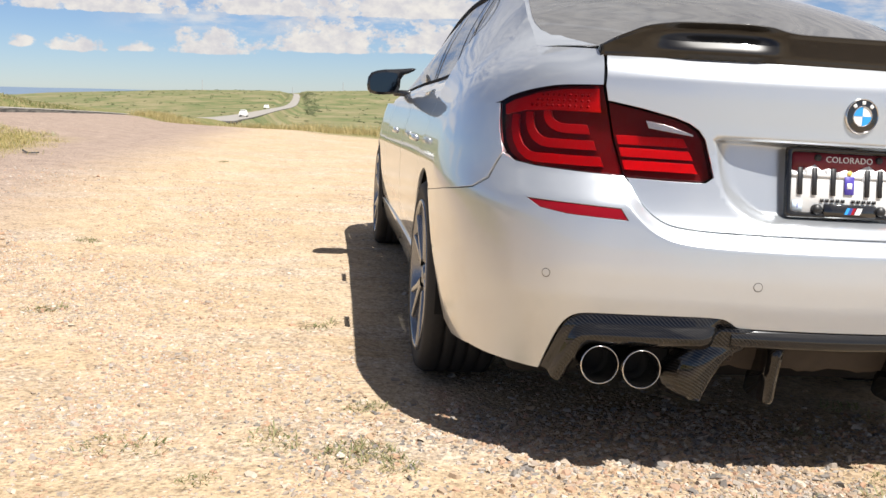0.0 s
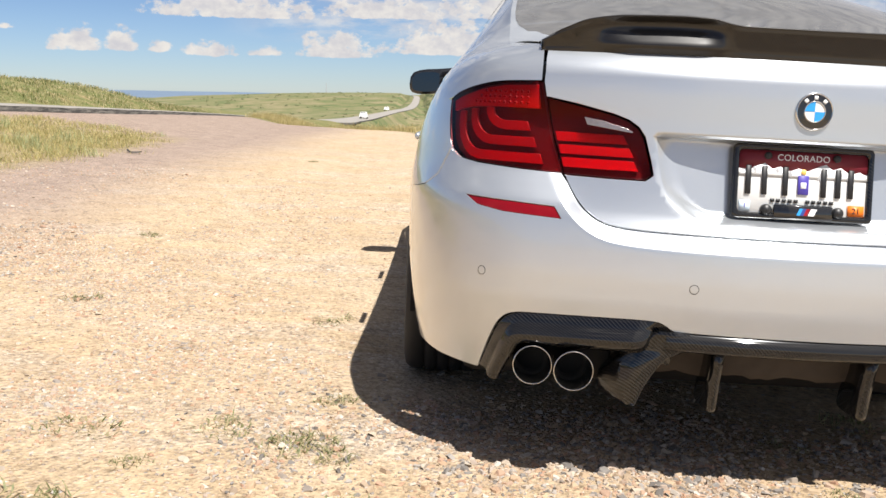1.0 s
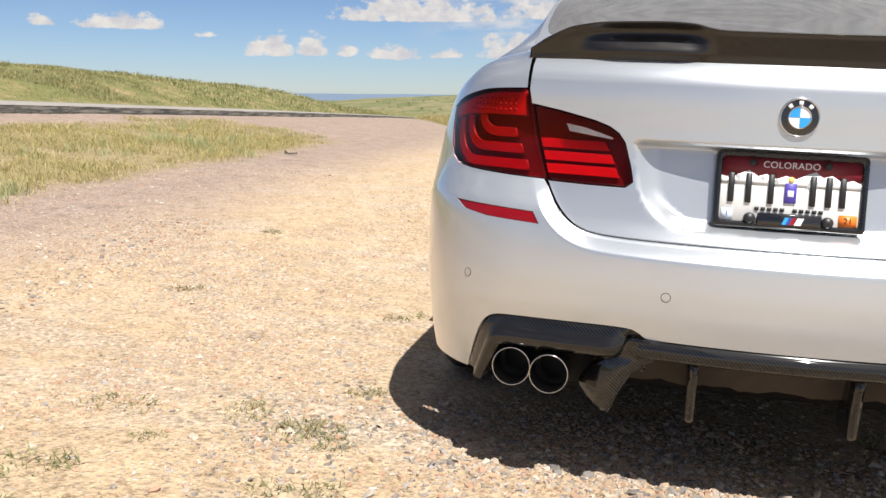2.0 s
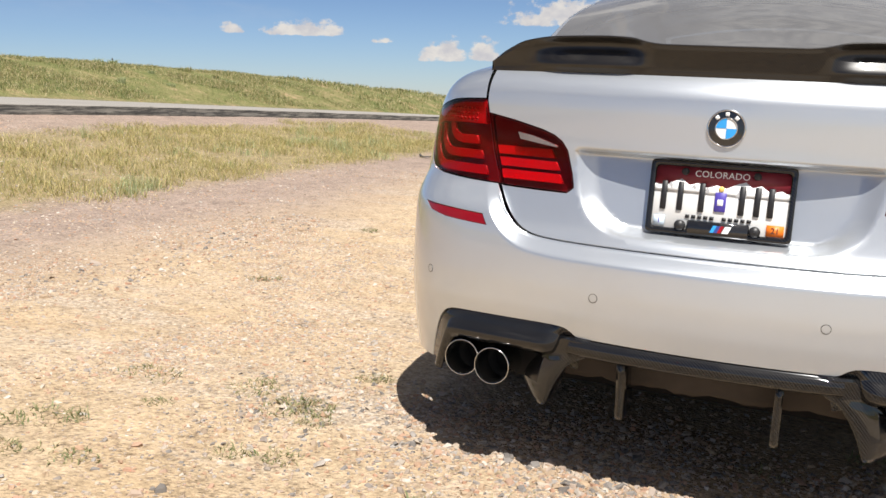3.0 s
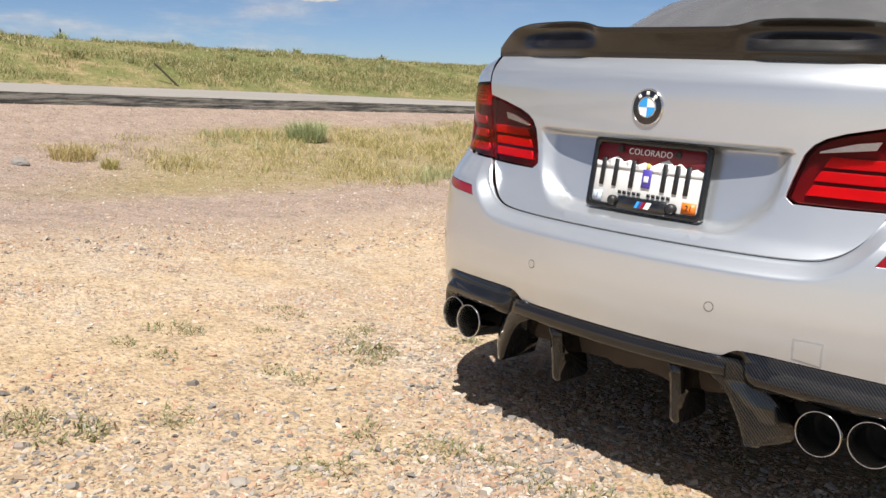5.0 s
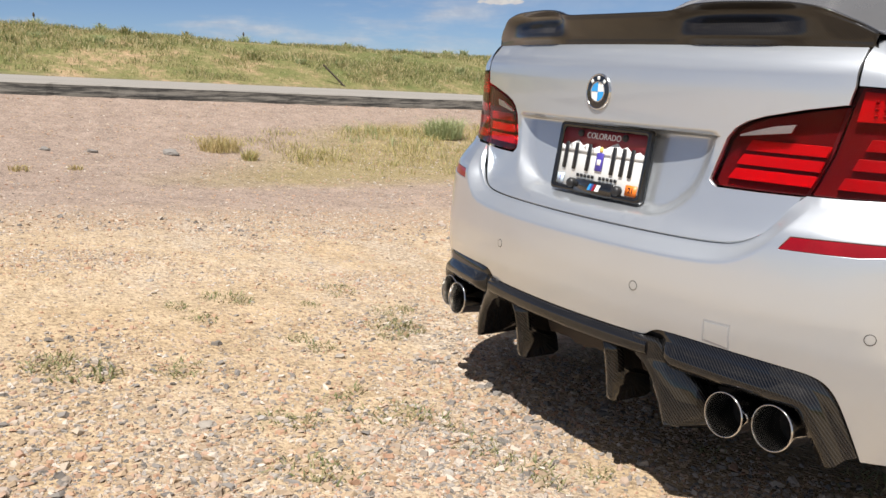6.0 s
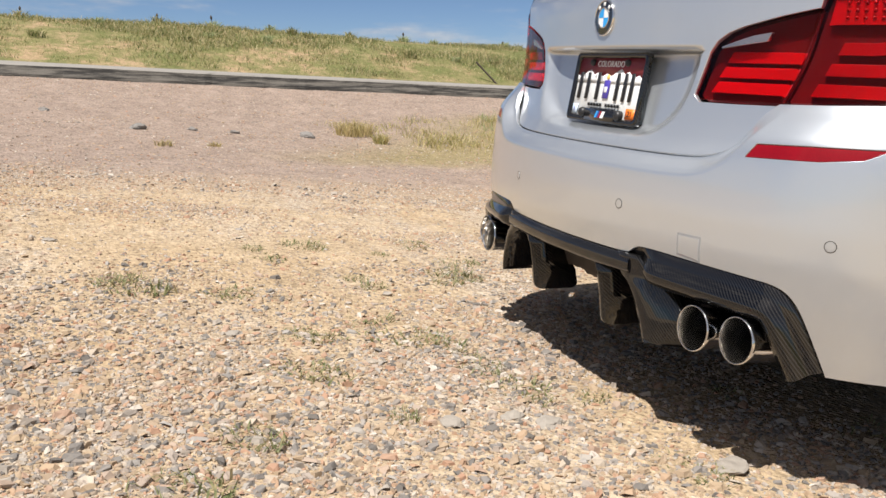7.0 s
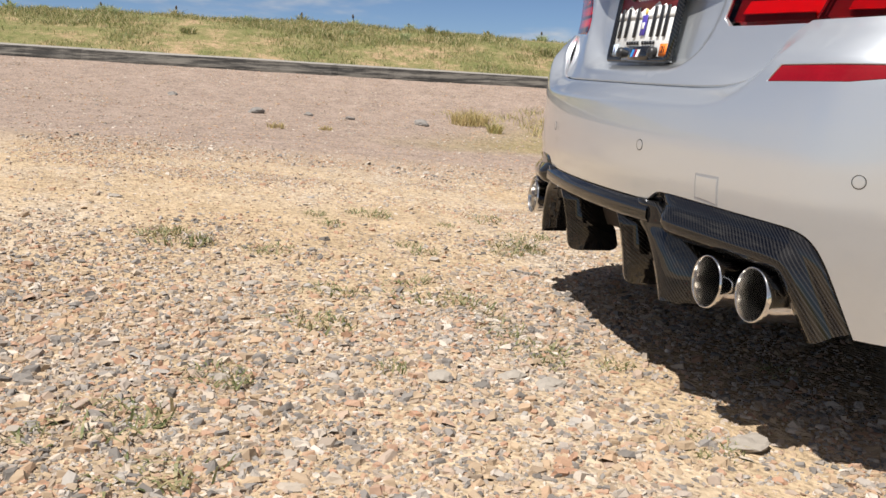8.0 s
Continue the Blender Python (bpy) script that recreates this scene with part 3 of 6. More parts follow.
def panel(name, outline, skin, mat, parent, holes=(), step=0.022, off=0.0, flange=0.014, gap=0.002, label="", soft=0, hole_soft=0, creases=()):
    """A skin panel cut out of a body surface by an outline in (s, height), with turned-in edges."""
    outer = inset(dense([(s * UNIT, z) for s, z in outline], step * 0.7, soft), gap)
    rings = [outer] + [inset(dense([(s * UNIT, z) for s, z in h], step * 0.6, hole_soft), -gap) for h in holes]
    verts, edges = [], []
    for ring in rings:
        a = len(verts)
        verts += ring
        edges += [(a + k, a + (k + 1) % len(ring)) for k in range(len(ring))]
    for line in creases:
        fine = []
        for a, b in zip(line, line[1:]):
            m = max(1, math.ceil(math.hypot((b[0] - a[0]) * UNIT, b[1] - a[1]) / (step * 0.8)))
            fine += [((a[0] + (b[0] - a[0]) * k / m) * UNIT, a[1] + (b[1] - a[1]) * k / m) for k in range(m)]
        fine.append((line[-1][0] * UNIT, line[-1][1]))
        a = len(verts)
        verts += fine
        edges += [(a + k, a + k + 1) for k in range(len(fine) - 1)]
    lo = [min(p[k] for p in outer) for k in (0, 1)]
    hi = [max(p[k] for p in outer) for k in (0, 1)]
    tree = KDTree(len(verts))
    for k, p in enumerate(verts):
        tree.insert((p[0], p[1], 0), k)
    tree.balance()
    grid = np.array([(lo[0] + (i + 0.5) * step, lo[1] + (j + 0.5) * step) for i in range(int((hi[0] - lo[0]) / step) + 1) for j in range(int((hi[1] - lo[1]) / step) + 1)])
    keep = inside_many(grid, outer)
    for ring in rings[1:]:
        keep &= ~inside_many(grid, ring)
    verts += [(p[0], p[1]) for p in grid[keep] if tree.find((p[0], p[1], 0))[2] > step * 0.42]
    got = geometry.delaunay_2d_cdt([Vector(v) for v in verts], edges, [], 0, 1e-5)
    pts, tris = got[0], got[2]
    mid = np.array([[sum(pts[k].x for k in q) / 3, sum(pts[k].y for k in q) / 3] for q in tris])
    good = inside_many(mid, outer)
    for ring in rings[1:]:
        good &= ~inside_many(mid, ring)
    keep = [tuple(q) for q, ok in zip(tris, good) if ok]
    pos, nor = [], []
    for p in pts:
        s, z = p.x / UNIT, p.y
        n = flat_norm(skin, s, z)
        pos.append(skin(s, z) + n * off)
        nor.append(n)
    # turned-in edge
    count = {}
    for t in keep:
        for a, b in ((t[0], t[1]), (t[1], t[2]), (t[2], t[0])):
            count[(a, b)] = count.get((a, b), 0) + 1
    faces = list(keep)
    ends = {}
    for a, b in [e for e in count if (e[1], e[0]) not in count]:
        side = (pos[b] - pos[a]).cross((nor[a] + nor[b]) * 0.5).normalized()
        for k in (a, b):
            if k not in ends:
                ends[k] = []
            ends[k].append(side)
    made = {}
    for k, sides in ends.items():
        side = sum(sides, Vector()).normalized()
        first = len(pos)
        pos += [pos[k].copy(), pos[k] - nor[k] * 0.0025 + side * 0.0008, pos[k] - nor[k] * flange]
        nor += [(nor[k] + side * 0.3).normalized(), (nor[k] * 0.4 + side).normalized(), side]
        made[k] = first
    for a, b in [e for e in count if (e[1], e[0]) not in count]:
        for r in (0, 1):
            faces.append((made[b] + r, made[a] + r, made[a] + r + 1, made[b] + r + 1))
    me = bpy.data.meshes.new(name)
    me.from_pydata(pos, [], faces)
    me.shade_smooth()
    me.normals_split_custom_set_from_vertices(nor)
    return part(name, me, mat, parent, label)


def mirror(outline):
    return [(-s, z) for s, z in reversed(outline)]


def sheet(rows):
    """A bmesh from rows of points."""
    bm = bmesh.new()
    vs = [[bm.verts.new(p) for p in row] for row in rows]
    for a, b in zip(vs, vs[1:]):
        for k in range(len(a) - 1):
            if len({tuple(round(c, 5) for c in v.co) for v in (a[k], a[k + 1], b[k + 1], b[k])}) > 2:
                bm.faces.new((a[k], a[k + 1], b[k + 1], b[k]))
    bmesh.ops.remove_doubles(bm, verts=bm.verts, dist=1e-5)
    return bm


def thick(bm, d):
    bmesh.ops.recalc_face_normals(bm, faces=bm.faces)
    bmesh.ops.solidify(bm, geom=bm.faces[:], thickness=d)
    return bm


def block(size, at=(0, 0, 0), bevel=0.004, segments=2):
    bm = bmesh.new()
    bmesh.ops.create_cube(bm, size=1.0, matrix=Matrix.Translation(at) @ Matrix.Diagonal((*size, 1)))
    if bevel:
        bmesh.ops.bevel(bm, geom=bm.edges[:], offset=min(bevel, min(size) * 0.45), segments=segments, affect="EDGES", profile=0.5)
    return bm


def lathe(profile, n=48, m=Matrix()):
    """Turns (radius, along) points round the y axis."""
    rows = [[m @ Vector((r * math.cos(a), y, r * math.sin(a))) for a in [2 * math.pi * k / n for k in range(n)] + [0.0]] for r, y in profile]
    return sheet(rows)


car = tagged(new("car"), "silver metallic four-door saloon with carbon spoiler and diffuser on gravel", "car")
car.matrix_world = CAR

# panels of the tail
BUMPER_LOW = round_off([(0.0, 0.441), (0.455, 0.441), (0.480, 0.443), (0.505, 0.455), (0.545, 0.464), (0.77, 0.459), (1.0, 0.452), (1.060, 0.449), (1.105, 0.438), (1.138, 0.413), (1.170, 0.365), (1.21, 0.290)]) + [(1.36, 0.290), (1.62, 0.282), (1.80, 0.262), (1.875, 0.285), (1.905, 0.36), (1.955, 0.46), (2.01, 0.56), (2.06, 0.645)]
BUMPER_TOP = [(2.06, 0.650), (1.85, 0.682), (1.60, 0.712), (1.50, 0.742), (1.425, 0.808), (1.36, 0.792), (1.26, 0.785), (1.06, 0.779), (0.912, 0.776)]
half = BUMPER_LOW + BUMPER_TOP + [(x / CORNER_X, z) for x, z in SHUT[1:]]
REFLECTOR = [(0.912, 0.676), (0.940, 0.703), (1.10, 0.707), (1.315, 0.710), (1.255, 0.690), (1.14, 0.681)]
full = half[:-1] + [(0.0, 0.657)] + mirror(half)[1:-1]
# the reflectors sit in openings of the bumper
bumper = panel("rear_bumper", full, low_skin, PAINT, car, holes=(REFLECTOR, mirror(REFLECTOR)), hole_soft=0, step=0.0125, gap=0.0007, creases=[side_of(shut_offset(d)) for d in (0.008, 0.017, 0.026, 0.031, 0.034, 0.040) for side_of in (list, mirror)], label="silver bumper dusty near the ground")
for o in (REFLECTOR, mirror(REFLECTOR)):
    panel("reflector", o, low_skin, RED_REFLECTOR, bumper, off=-0.002, gap=0.0012, soft=0, label="narrow red rear reflector")

TRUNK_SIDE = [(0.905, 0.777), (0.945, 0.84), (0.985, 0.946), (1.002, 0.985), (0.997, 1.04), (0.985, 1.078)]
LAMP_IN = [(0.903, 0.778), (0.74, 0.776), (0.60, 0.776), (0.577, 0.786), (0.588, 0.815), (0.615, 0.868), (0.640, 0.888), (0.675, 0.902), (0.73, 0.914), (0.86, 0.932), (0.982, 0.946), (0.950, 0.86)]
RECESS = [(-0.572, 0.880), (-0.552, 0.80), (-0.523, 0.738), (-0.465, 0.696), (-0.37, 0.680), (0.37, 0.680), (0.465, 0.696), (0.523, 0.738), (0.552, 0.80), (0.572, 0.880)]
RECESS_LINE = round_off([(s * UNIT, z) for s, z in RECESS], 2)
SHELF = 0.8755


def lid_skin(s, z):
    """Boot lid face, scooped out round the licence plate under a sharp upper edge."""
    p = high_skin(s, z)
    if abs(p.x) < 0.35 and 0.678 < z < SHELF and inside((p.x, z), RECESS_LINE):
        d = line_gap(RECESS_LINE, p.x, z)
        low = 1 - smooth(z, 0.70, 0.78)
        f = min(1.0, d / (0.052 - 0.028 * low * (1 - smooth(abs(p.x), 0.20, 0.28))))
        wall = f * f * (3 - 2 * f) * low + (1 - (1 - f) ** 2.2) * (1 - low)
        back = 0.080 + 0.031 * (z - 0.705) / 0.165
        p.y += max(0.0, back - p.y) * wall * min(1.0, (SHELF - z) / 0.0035)
    return p


# boot lid face, notched where its lamp halves sit
right = [(x / CORNER_X, z) for x, z in reversed(SHUT[:-1])]
lid_right = right[:-1] + [(0.903, 0.7755), (0.74, 0.7735), (0.598, 0.7735), (0.5725, 0.7855), (0.584, 0.816), (0.6115, 0.870), (0.637, 0.8905), (0.673, 0.9045), (0.73, 0.9165), (0.86, 0.9345), (0.989, 0.9485)] + TRUNK_SIDE[3:]
lid = lid_right + mirror(lid_right)
boot_lid = panel("boot_lid", lid, lid_skin, PAINT, car, step=0.0115, gap=0.0042, creases=[[(x / UNIT, z) for x, z in inset(RECESS_LINE, d) if z < 0.866] for d in (0.0, 0.006, 0.012, 0.018, 0.024, 0.031, 0.040)] + [[(-0.560, z), (0.560, z)] for z in (SHELF + 0.0015, SHELF, SHELF - 0.0035, SHELF - 0.006)])

# tail lamps
LAMP_OUT = [(0.912, 0.779), (1.06, 0.782), (1.26, 0.788), (1.36, 0.795), (1.41, 0.812), (1.445, 0.84), (1.475, 0.89), (1.495, 0.936), (1.44, 0.950), (1.30, 0.970), (1.17, 0.981), (1.010, 0.985), (0.992, 0.945), (0.960, 0.86)]


def bar(lo, hi, a, b):
    return [(a, lo), (b, lo), (b, hi), (a, hi)]


def tail_lamp(side):
    def o(pts):
        return pts if side > 0 else mirror(pts)

    outer = panel("tail_lamp", o(LAMP_OUT), high_skin, RED_HOUSING, car, off=-0.026, gap=0.0006, flange=0.02, label="red tail lamp with stacked light bars")
    panel("lens", o(LAMP_OUT), high_skin, LENS, outer, off=0.001, gap=0.0006, flange=0.006).visible_shadow = False
    panel("prism_band", o([(1.005, 0.920), (1.020, 0.979), (1.17, 0.975), (1.30, 0.964), (1.43, 0.945), (1.482, 0.932), (1.465, 0.906), (1.36, 0.918), (1.2, 0.921)]), high_skin, RED_MID, outer, off=-0.014, step=0.02)
    for z in (0.934, 0.947, 0.960):
        bm = bmesh.new()
        for s in np.arange(1.06, 1.33 - (z - 0.934) * 2.0, 0.026):
            p = high_skin(s * side, z) - flat_norm(high_skin, s * side, z) * 0.0125
            bmesh.ops.create_icosphere(bm, subdivisions=1, radius=0.0042, matrix=Matrix.Translation(p))
        part("led_row", bm, LED, outer)
    for k, (z, b, lift) in enumerate(((0.795, 1.375, 0.092), (0.832, 1.32, 0.062), (0.869, 1.25, 0.030))):
        h = 0.021
        t, r, turn = h / 2 / UNIT, 0.13 - 0.02 * k, [radians(18 * j) for j in range(6)]
        hook = [(0.985 + 0.03 * k, z)] + [(b - 0.10 + (r + t) * math.sin(q), z + (lift + h) * (1 - math.cos(q))) for q in turn]
        back = [(b - 0.10 + (r - t) * math.sin(q), z + h + lift * (1 - math.cos(q))) for q in reversed(turn)] + [(1.0 + 0.03 * k, z + h)]
        panel("light_bar", o(hook + back), high_skin, RED_DIM, outer, off=-0.015, gap=0.0, step=0.02, flange=0.010)
    inner = panel("tail_lamp", o(LAMP_IN), high_skin, RED_HOUSING, boot_lid, off=-0.026, gap=0.0006, flange=0.02, label="red lamp half on the boot lid with clear reversing lamp")
    panel("lens", o(LAMP_IN), high_skin, LENS, inner, off=0.001, gap=0.0006, flange=0.006).visible_shadow = False
    for z, a in ((0.793, 0.625), (0.822, 0.645), (0.851, 0.67)):
        panel("light_bar", o([(a, z), (0.905 + (z - 0.793) * 0.5, z), (0.915 + (z - 0.793) * 0.5, z + 0.020), (a + 0.02, z + 0.020)]), high_skin, RED_BAR, inner, off=-0.014, gap=0.0, step=0.02, flange=0.010)
    panel("reversing_lamp", o([(0.655, 0.877), (0.825, 0.891), (0.838, 0.909), (0.77, 0.903), (0.70, 0.891), (0.655, 0.882)]), high_skin, CLEAR_LAMP, inner, off=0.0022, gap=0.001, step=0.015, label="clear reversing lamp")


tail_lamp(1)
tail_lamp(-1)

# near-black shell added for the shade in the shut lines; stops sun leaks
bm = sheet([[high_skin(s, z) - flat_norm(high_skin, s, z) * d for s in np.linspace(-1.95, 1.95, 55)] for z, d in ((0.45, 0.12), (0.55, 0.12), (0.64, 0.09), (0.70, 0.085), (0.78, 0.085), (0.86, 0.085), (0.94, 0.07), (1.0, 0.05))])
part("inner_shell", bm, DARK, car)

# sides: quarter panels, doors, wings
def quarter_skin(s, z):
    """Blends the lamp surface into the bumper's line below it."""
    f = smooth(z, 0.64, 0.80)
    return low_skin(s, min(z, 0.795)).lerp(high_skin(s, z), f) if z < 0.80 else high_skin(s, z)


AXLE_R, AXLE_F, WHEEL_Z, ARCH = 1.12, 4.085, 0.335, 0.372


def s_of(y):
    return 2 + 2 * (y - SIDE_Y) / (4.05 - SIDE_Y)


def arch(cy, a0, a1, n=14):
    return [(s_of(cy + ARCH * math.cos(a)), WHEEL_Z + ARCH * math.sin(a)) for a in [radians(a0 + (a1 - a0) * k / n) for k in range(n + 1)]]


for side in (1, -1):
    def o(pts):
        return pts if side > 0 else mirror(pts)

    up = 0.9335
    quarter = [(1.430, 0.812), (1.503, 0.744), (1.602, 0.714), (1.85, 0.684), (2.06, 0.652)] + list(reversed(arch(AXLE_R, 20, 118))) + [(s_of(1.48), 0.50), (s_of(1.42), 0.62), (s_of(1.36), 0.80), (s_of(1.30), up), (1.502, up), (1.478, 0.888), (1.449, 0.84)]
    panel("quarter_panel", o(quarter), quarter_skin, PAINT, car, step=0.03, gap=0.0004)
    for a, b in ((1.30, 2.30), (2.30, 3.42)):
        lead = [(s_of(a + 0.18), 0.36), (s_of(a + 0.18), 0.50), (s_of(a + 0.12), 0.62), (s_of(a + 0.06), 0.80), (s_of(a), up)] if a < 2 else [(s_of(a), 0.36), (s_of(a), up)]
        door = [(s_of(b), up), (s_of(b), 0.36)] + lead
        d = panel("door", o(door), high_skin, PAINT, car, step=0.05)
        bm = block((0.022, 0.20, 0.026), bevel=0.010)
        for v in bm.verts:
            v.co += Vector((side * (bend(HALF, 0.80) + 0.02), a + 0.16, 0.80))
        part("door_handle", bm, PAINT, d)
    wing = [(s_of(3.42), 0.36)] + [(s, z) for s, z in reversed(arch(AXLE_F, 5, 175)) if s < 4.6] + [(4.32, 0.36), (4.75, 0.62), (4.8, 0.80), (4.3, up), (s_of(3.42), up)]
    panel("front_wing", o(wing), high_skin, PAINT, car, step=0.06)
    sill = [(s_of(3.70), 0.21), (s_of(3.70), 0.355), (s_of(1.51), 0.355), (s_of(1.51), 0.21)]
    panel("sill", o(sill), high_skin, PAINT, car, off=0.008, step=0.05)
front = [(4.35, 0.22), (6.0, 0.20), (6.0, 0.80), (4.83, 0.80), (4.78, 0.62), (4.35, 0.36)]
for side in (1, -1):
    panel("front_bumper", front if side > 0 else mirror(front), high_skin, PAINT, car, step=0.08)

# upper body: shoulders, roof, glass
RAIL = [(0.20, 1.074), (0.45, 1.092), (0.66, 1.106), (0.76, 1.150), (0.9, 1.213), (1.0, 1.262), (1.2, 1.328), (1.5, 1.390), (1.9, 1.418), (2.3, 1.418), (2.7, 1.388), (3.0, 1.32), (3.4, 1.17), (3.75, 1.040)]
RAIL_X = [(0.20, 0.602), (0.45, 0.640), (0.66, 0.655), (0.76, 0.650), (0.9, 0.643), (1.0, 0.633), (1.2, 0.608), (1.5, 0.588), (1.9, 0.578), (2.3, 0.580), (2.7, 0.592), (3.0, 0.615), (3.4, 0.67), (3.75, 0.72)]
BELT = [(1.2, 1.064), (1.9, 1.045), (2.6, 1.03), (3.4, 1.005), (3.7, 0.995)]


def rail(y):
    return Vector((bend(RAIL_X, y), y, bend(RAIL, y)))


def s_at(y, z):
    lo, hi = 1.0, 4.0
    for _ in range(30):
        mid = (lo + hi) / 2
        if high_skin(mid, z).y < y:
            lo = mid
        else:
            hi = mid
    return lo


def shoulder(y, z=0.926):
    """The body side at a station along the car."""
    return high_skin(s_at(y, z), z)


LAMP_TOP = [(1.0, 0.988), (1.17, 0.984), (1.30, 0.973), (1.44, 0.953), (1.50, 0.938), (1.6, 0.932)]


def upper_column(u, n=16):
    """One section of the quarter's upper skin, from lamp or side panel to boot shut line or roof rail."""
    if u < 0.3:
        s = 1.006 + 0.496 * u / 0.3
        z = bend(LAMP_TOP, s)
    else:
        y0 = high_skin(1.502, 0.932).y
        s, z = s_at(y0 + (1.36 - y0) * (u - 0.3) / 0.7, 0.931), 0.931
    a = high_skin(s, z)
    t0 = (high_skin(s, z + 0.004) - high_skin(s, z)).normalized()
    yu = bend([(0.0, 0.205), (0.15, 0.32), (0.3, 0.46), (0.45, 0.66), (0.55, 0.80), (0.7, 1.06), (0.85, 1.33), (1.0, 1.64)], u)
    c = high_skin(0.999, 1.072) if u == 0 else rail(yu)
    if u == 0:
        t1 = (high_skin(0.999, 1.074) - high_skin(0.999, 1.068)).normalized()
    else:
        deck = Vector((-0.93, 0.16, 0.30)).lerp(Vector((-0.42, 0.35, 0.84)), smooth(yu, 0.62, 1.0))
        seam = (high_skin(0.999, 1.074) - high_skin(0.999, 1.068)).normalized()
        t1 = seam.lerp(deck, smooth(u, 0.0, 0.2)).normalized()
    d = (c - a).length
    b, e = a + t0 * d * 0.42, c - t1 * d * 0.38
    return [a * g**3 + b * 3 * g * g * f + e * 3 * g * f * f + c * f**3 for f, g in [(k / n, 1 - k / n) for k in range(n + 1)]]


for side in (1, -1):
    rows = [[Vector((p.x * side, p.y, p.z)) for p in upper_column(u)] for u in [k / 34 for k in range(35)]]
    bm = sheet(rows)
    bmesh.ops.recalc_face_normals(bm, faces=bm.faces)
    part("rear_pillar", bm, PAINT, car)

# boot deck
rows = []
for f in np.linspace(0, 1, 12):
    row = []
    for k in np.linspace(-1, 1, 25):
        x0 = k * 0.590
        a = high_skin(x0 / UNIT, 1.074)
        w = 0.645 * k
        b = Vector((w, 0.655 - 0.05 * (1 - k * k), 1.104 + 0.012 * (1 - k * k)))
        p = a.lerp(b, f)
        p.z += 0.020 * math.sin(math.pi * f) * (1 - 0.6 * k * k)
        row.append(p)
    rows.append(row)
bm = sheet(rows)
bmesh.ops.recalc_face_normals(bm, faces=bm.faces)
part("boot_deck", bm, PAINT, boot_lid)

# rear glass, roof, windscreen, bonnet: strips between the rails
CROWN = [(0.66, 0.012), (0.76, 0.020), (1.2, 0.052), (1.6, 0.055), (2.4, 0.055), (3.0, 0.06), (3.75, 0.045)]


def over(ys, inner=0.0, drop=0.0, bow=0.0):
    rows = []
    for y in ys:
        r = rail(y)
        w = r.x - inner
        rows.append([Vector((w * k, y - bow * (1 - k * k), r.z - drop + bend(CROWN, y) * (1 - k * k))) for k in np.linspace(-1, 1, 21)])
    return rows


# rear glass with rounded lower corners
rows = []
for y in [0.672, 0.685, 0.70, 0.72, 0.75, 0.79, 0.84, 0.9, 0.98, 1.06, 1.14, 1.22, 1.30, 1.38, 1.42]:
    r = rail(y)
    w = (r.x - 0.014) * bend([(0.672, 0.70), (0.685, 0.80), (0.70, 0.86), (0.75, 0.945), (0.80, 0.985), (0.86, 1.0)], y)
    rows.append([Vector((w * k, y - 0.045 * (1 - k * k), r.z + 0.002 + bend(CROWN, y) * (1 - (w * k / r.x) ** 2))) for k in np.linspace(-1, 1, 25)])
bm = sheet(rows)
bmesh.ops.recalc_face_normals(bm, faces=bm.faces)
part("rear_window", bm, GLASS, car, "dark tinted rear window")
bm = sheet(over(np.linspace(1.40, 2.92, 16), 0.0, 0.0, 0.045))
bmesh.ops.recalc_face_normals(bm, faces=bm.faces)
part("roof", bm, PAINT, car)
bm = sheet(over(np.linspace(2.92, 3.72, 10), 0.03, 0.004, -0.02))
bmesh.ops.recalc_face_normals(bm, faces=bm.faces)
part("windscreen", bm, GLASS, car)
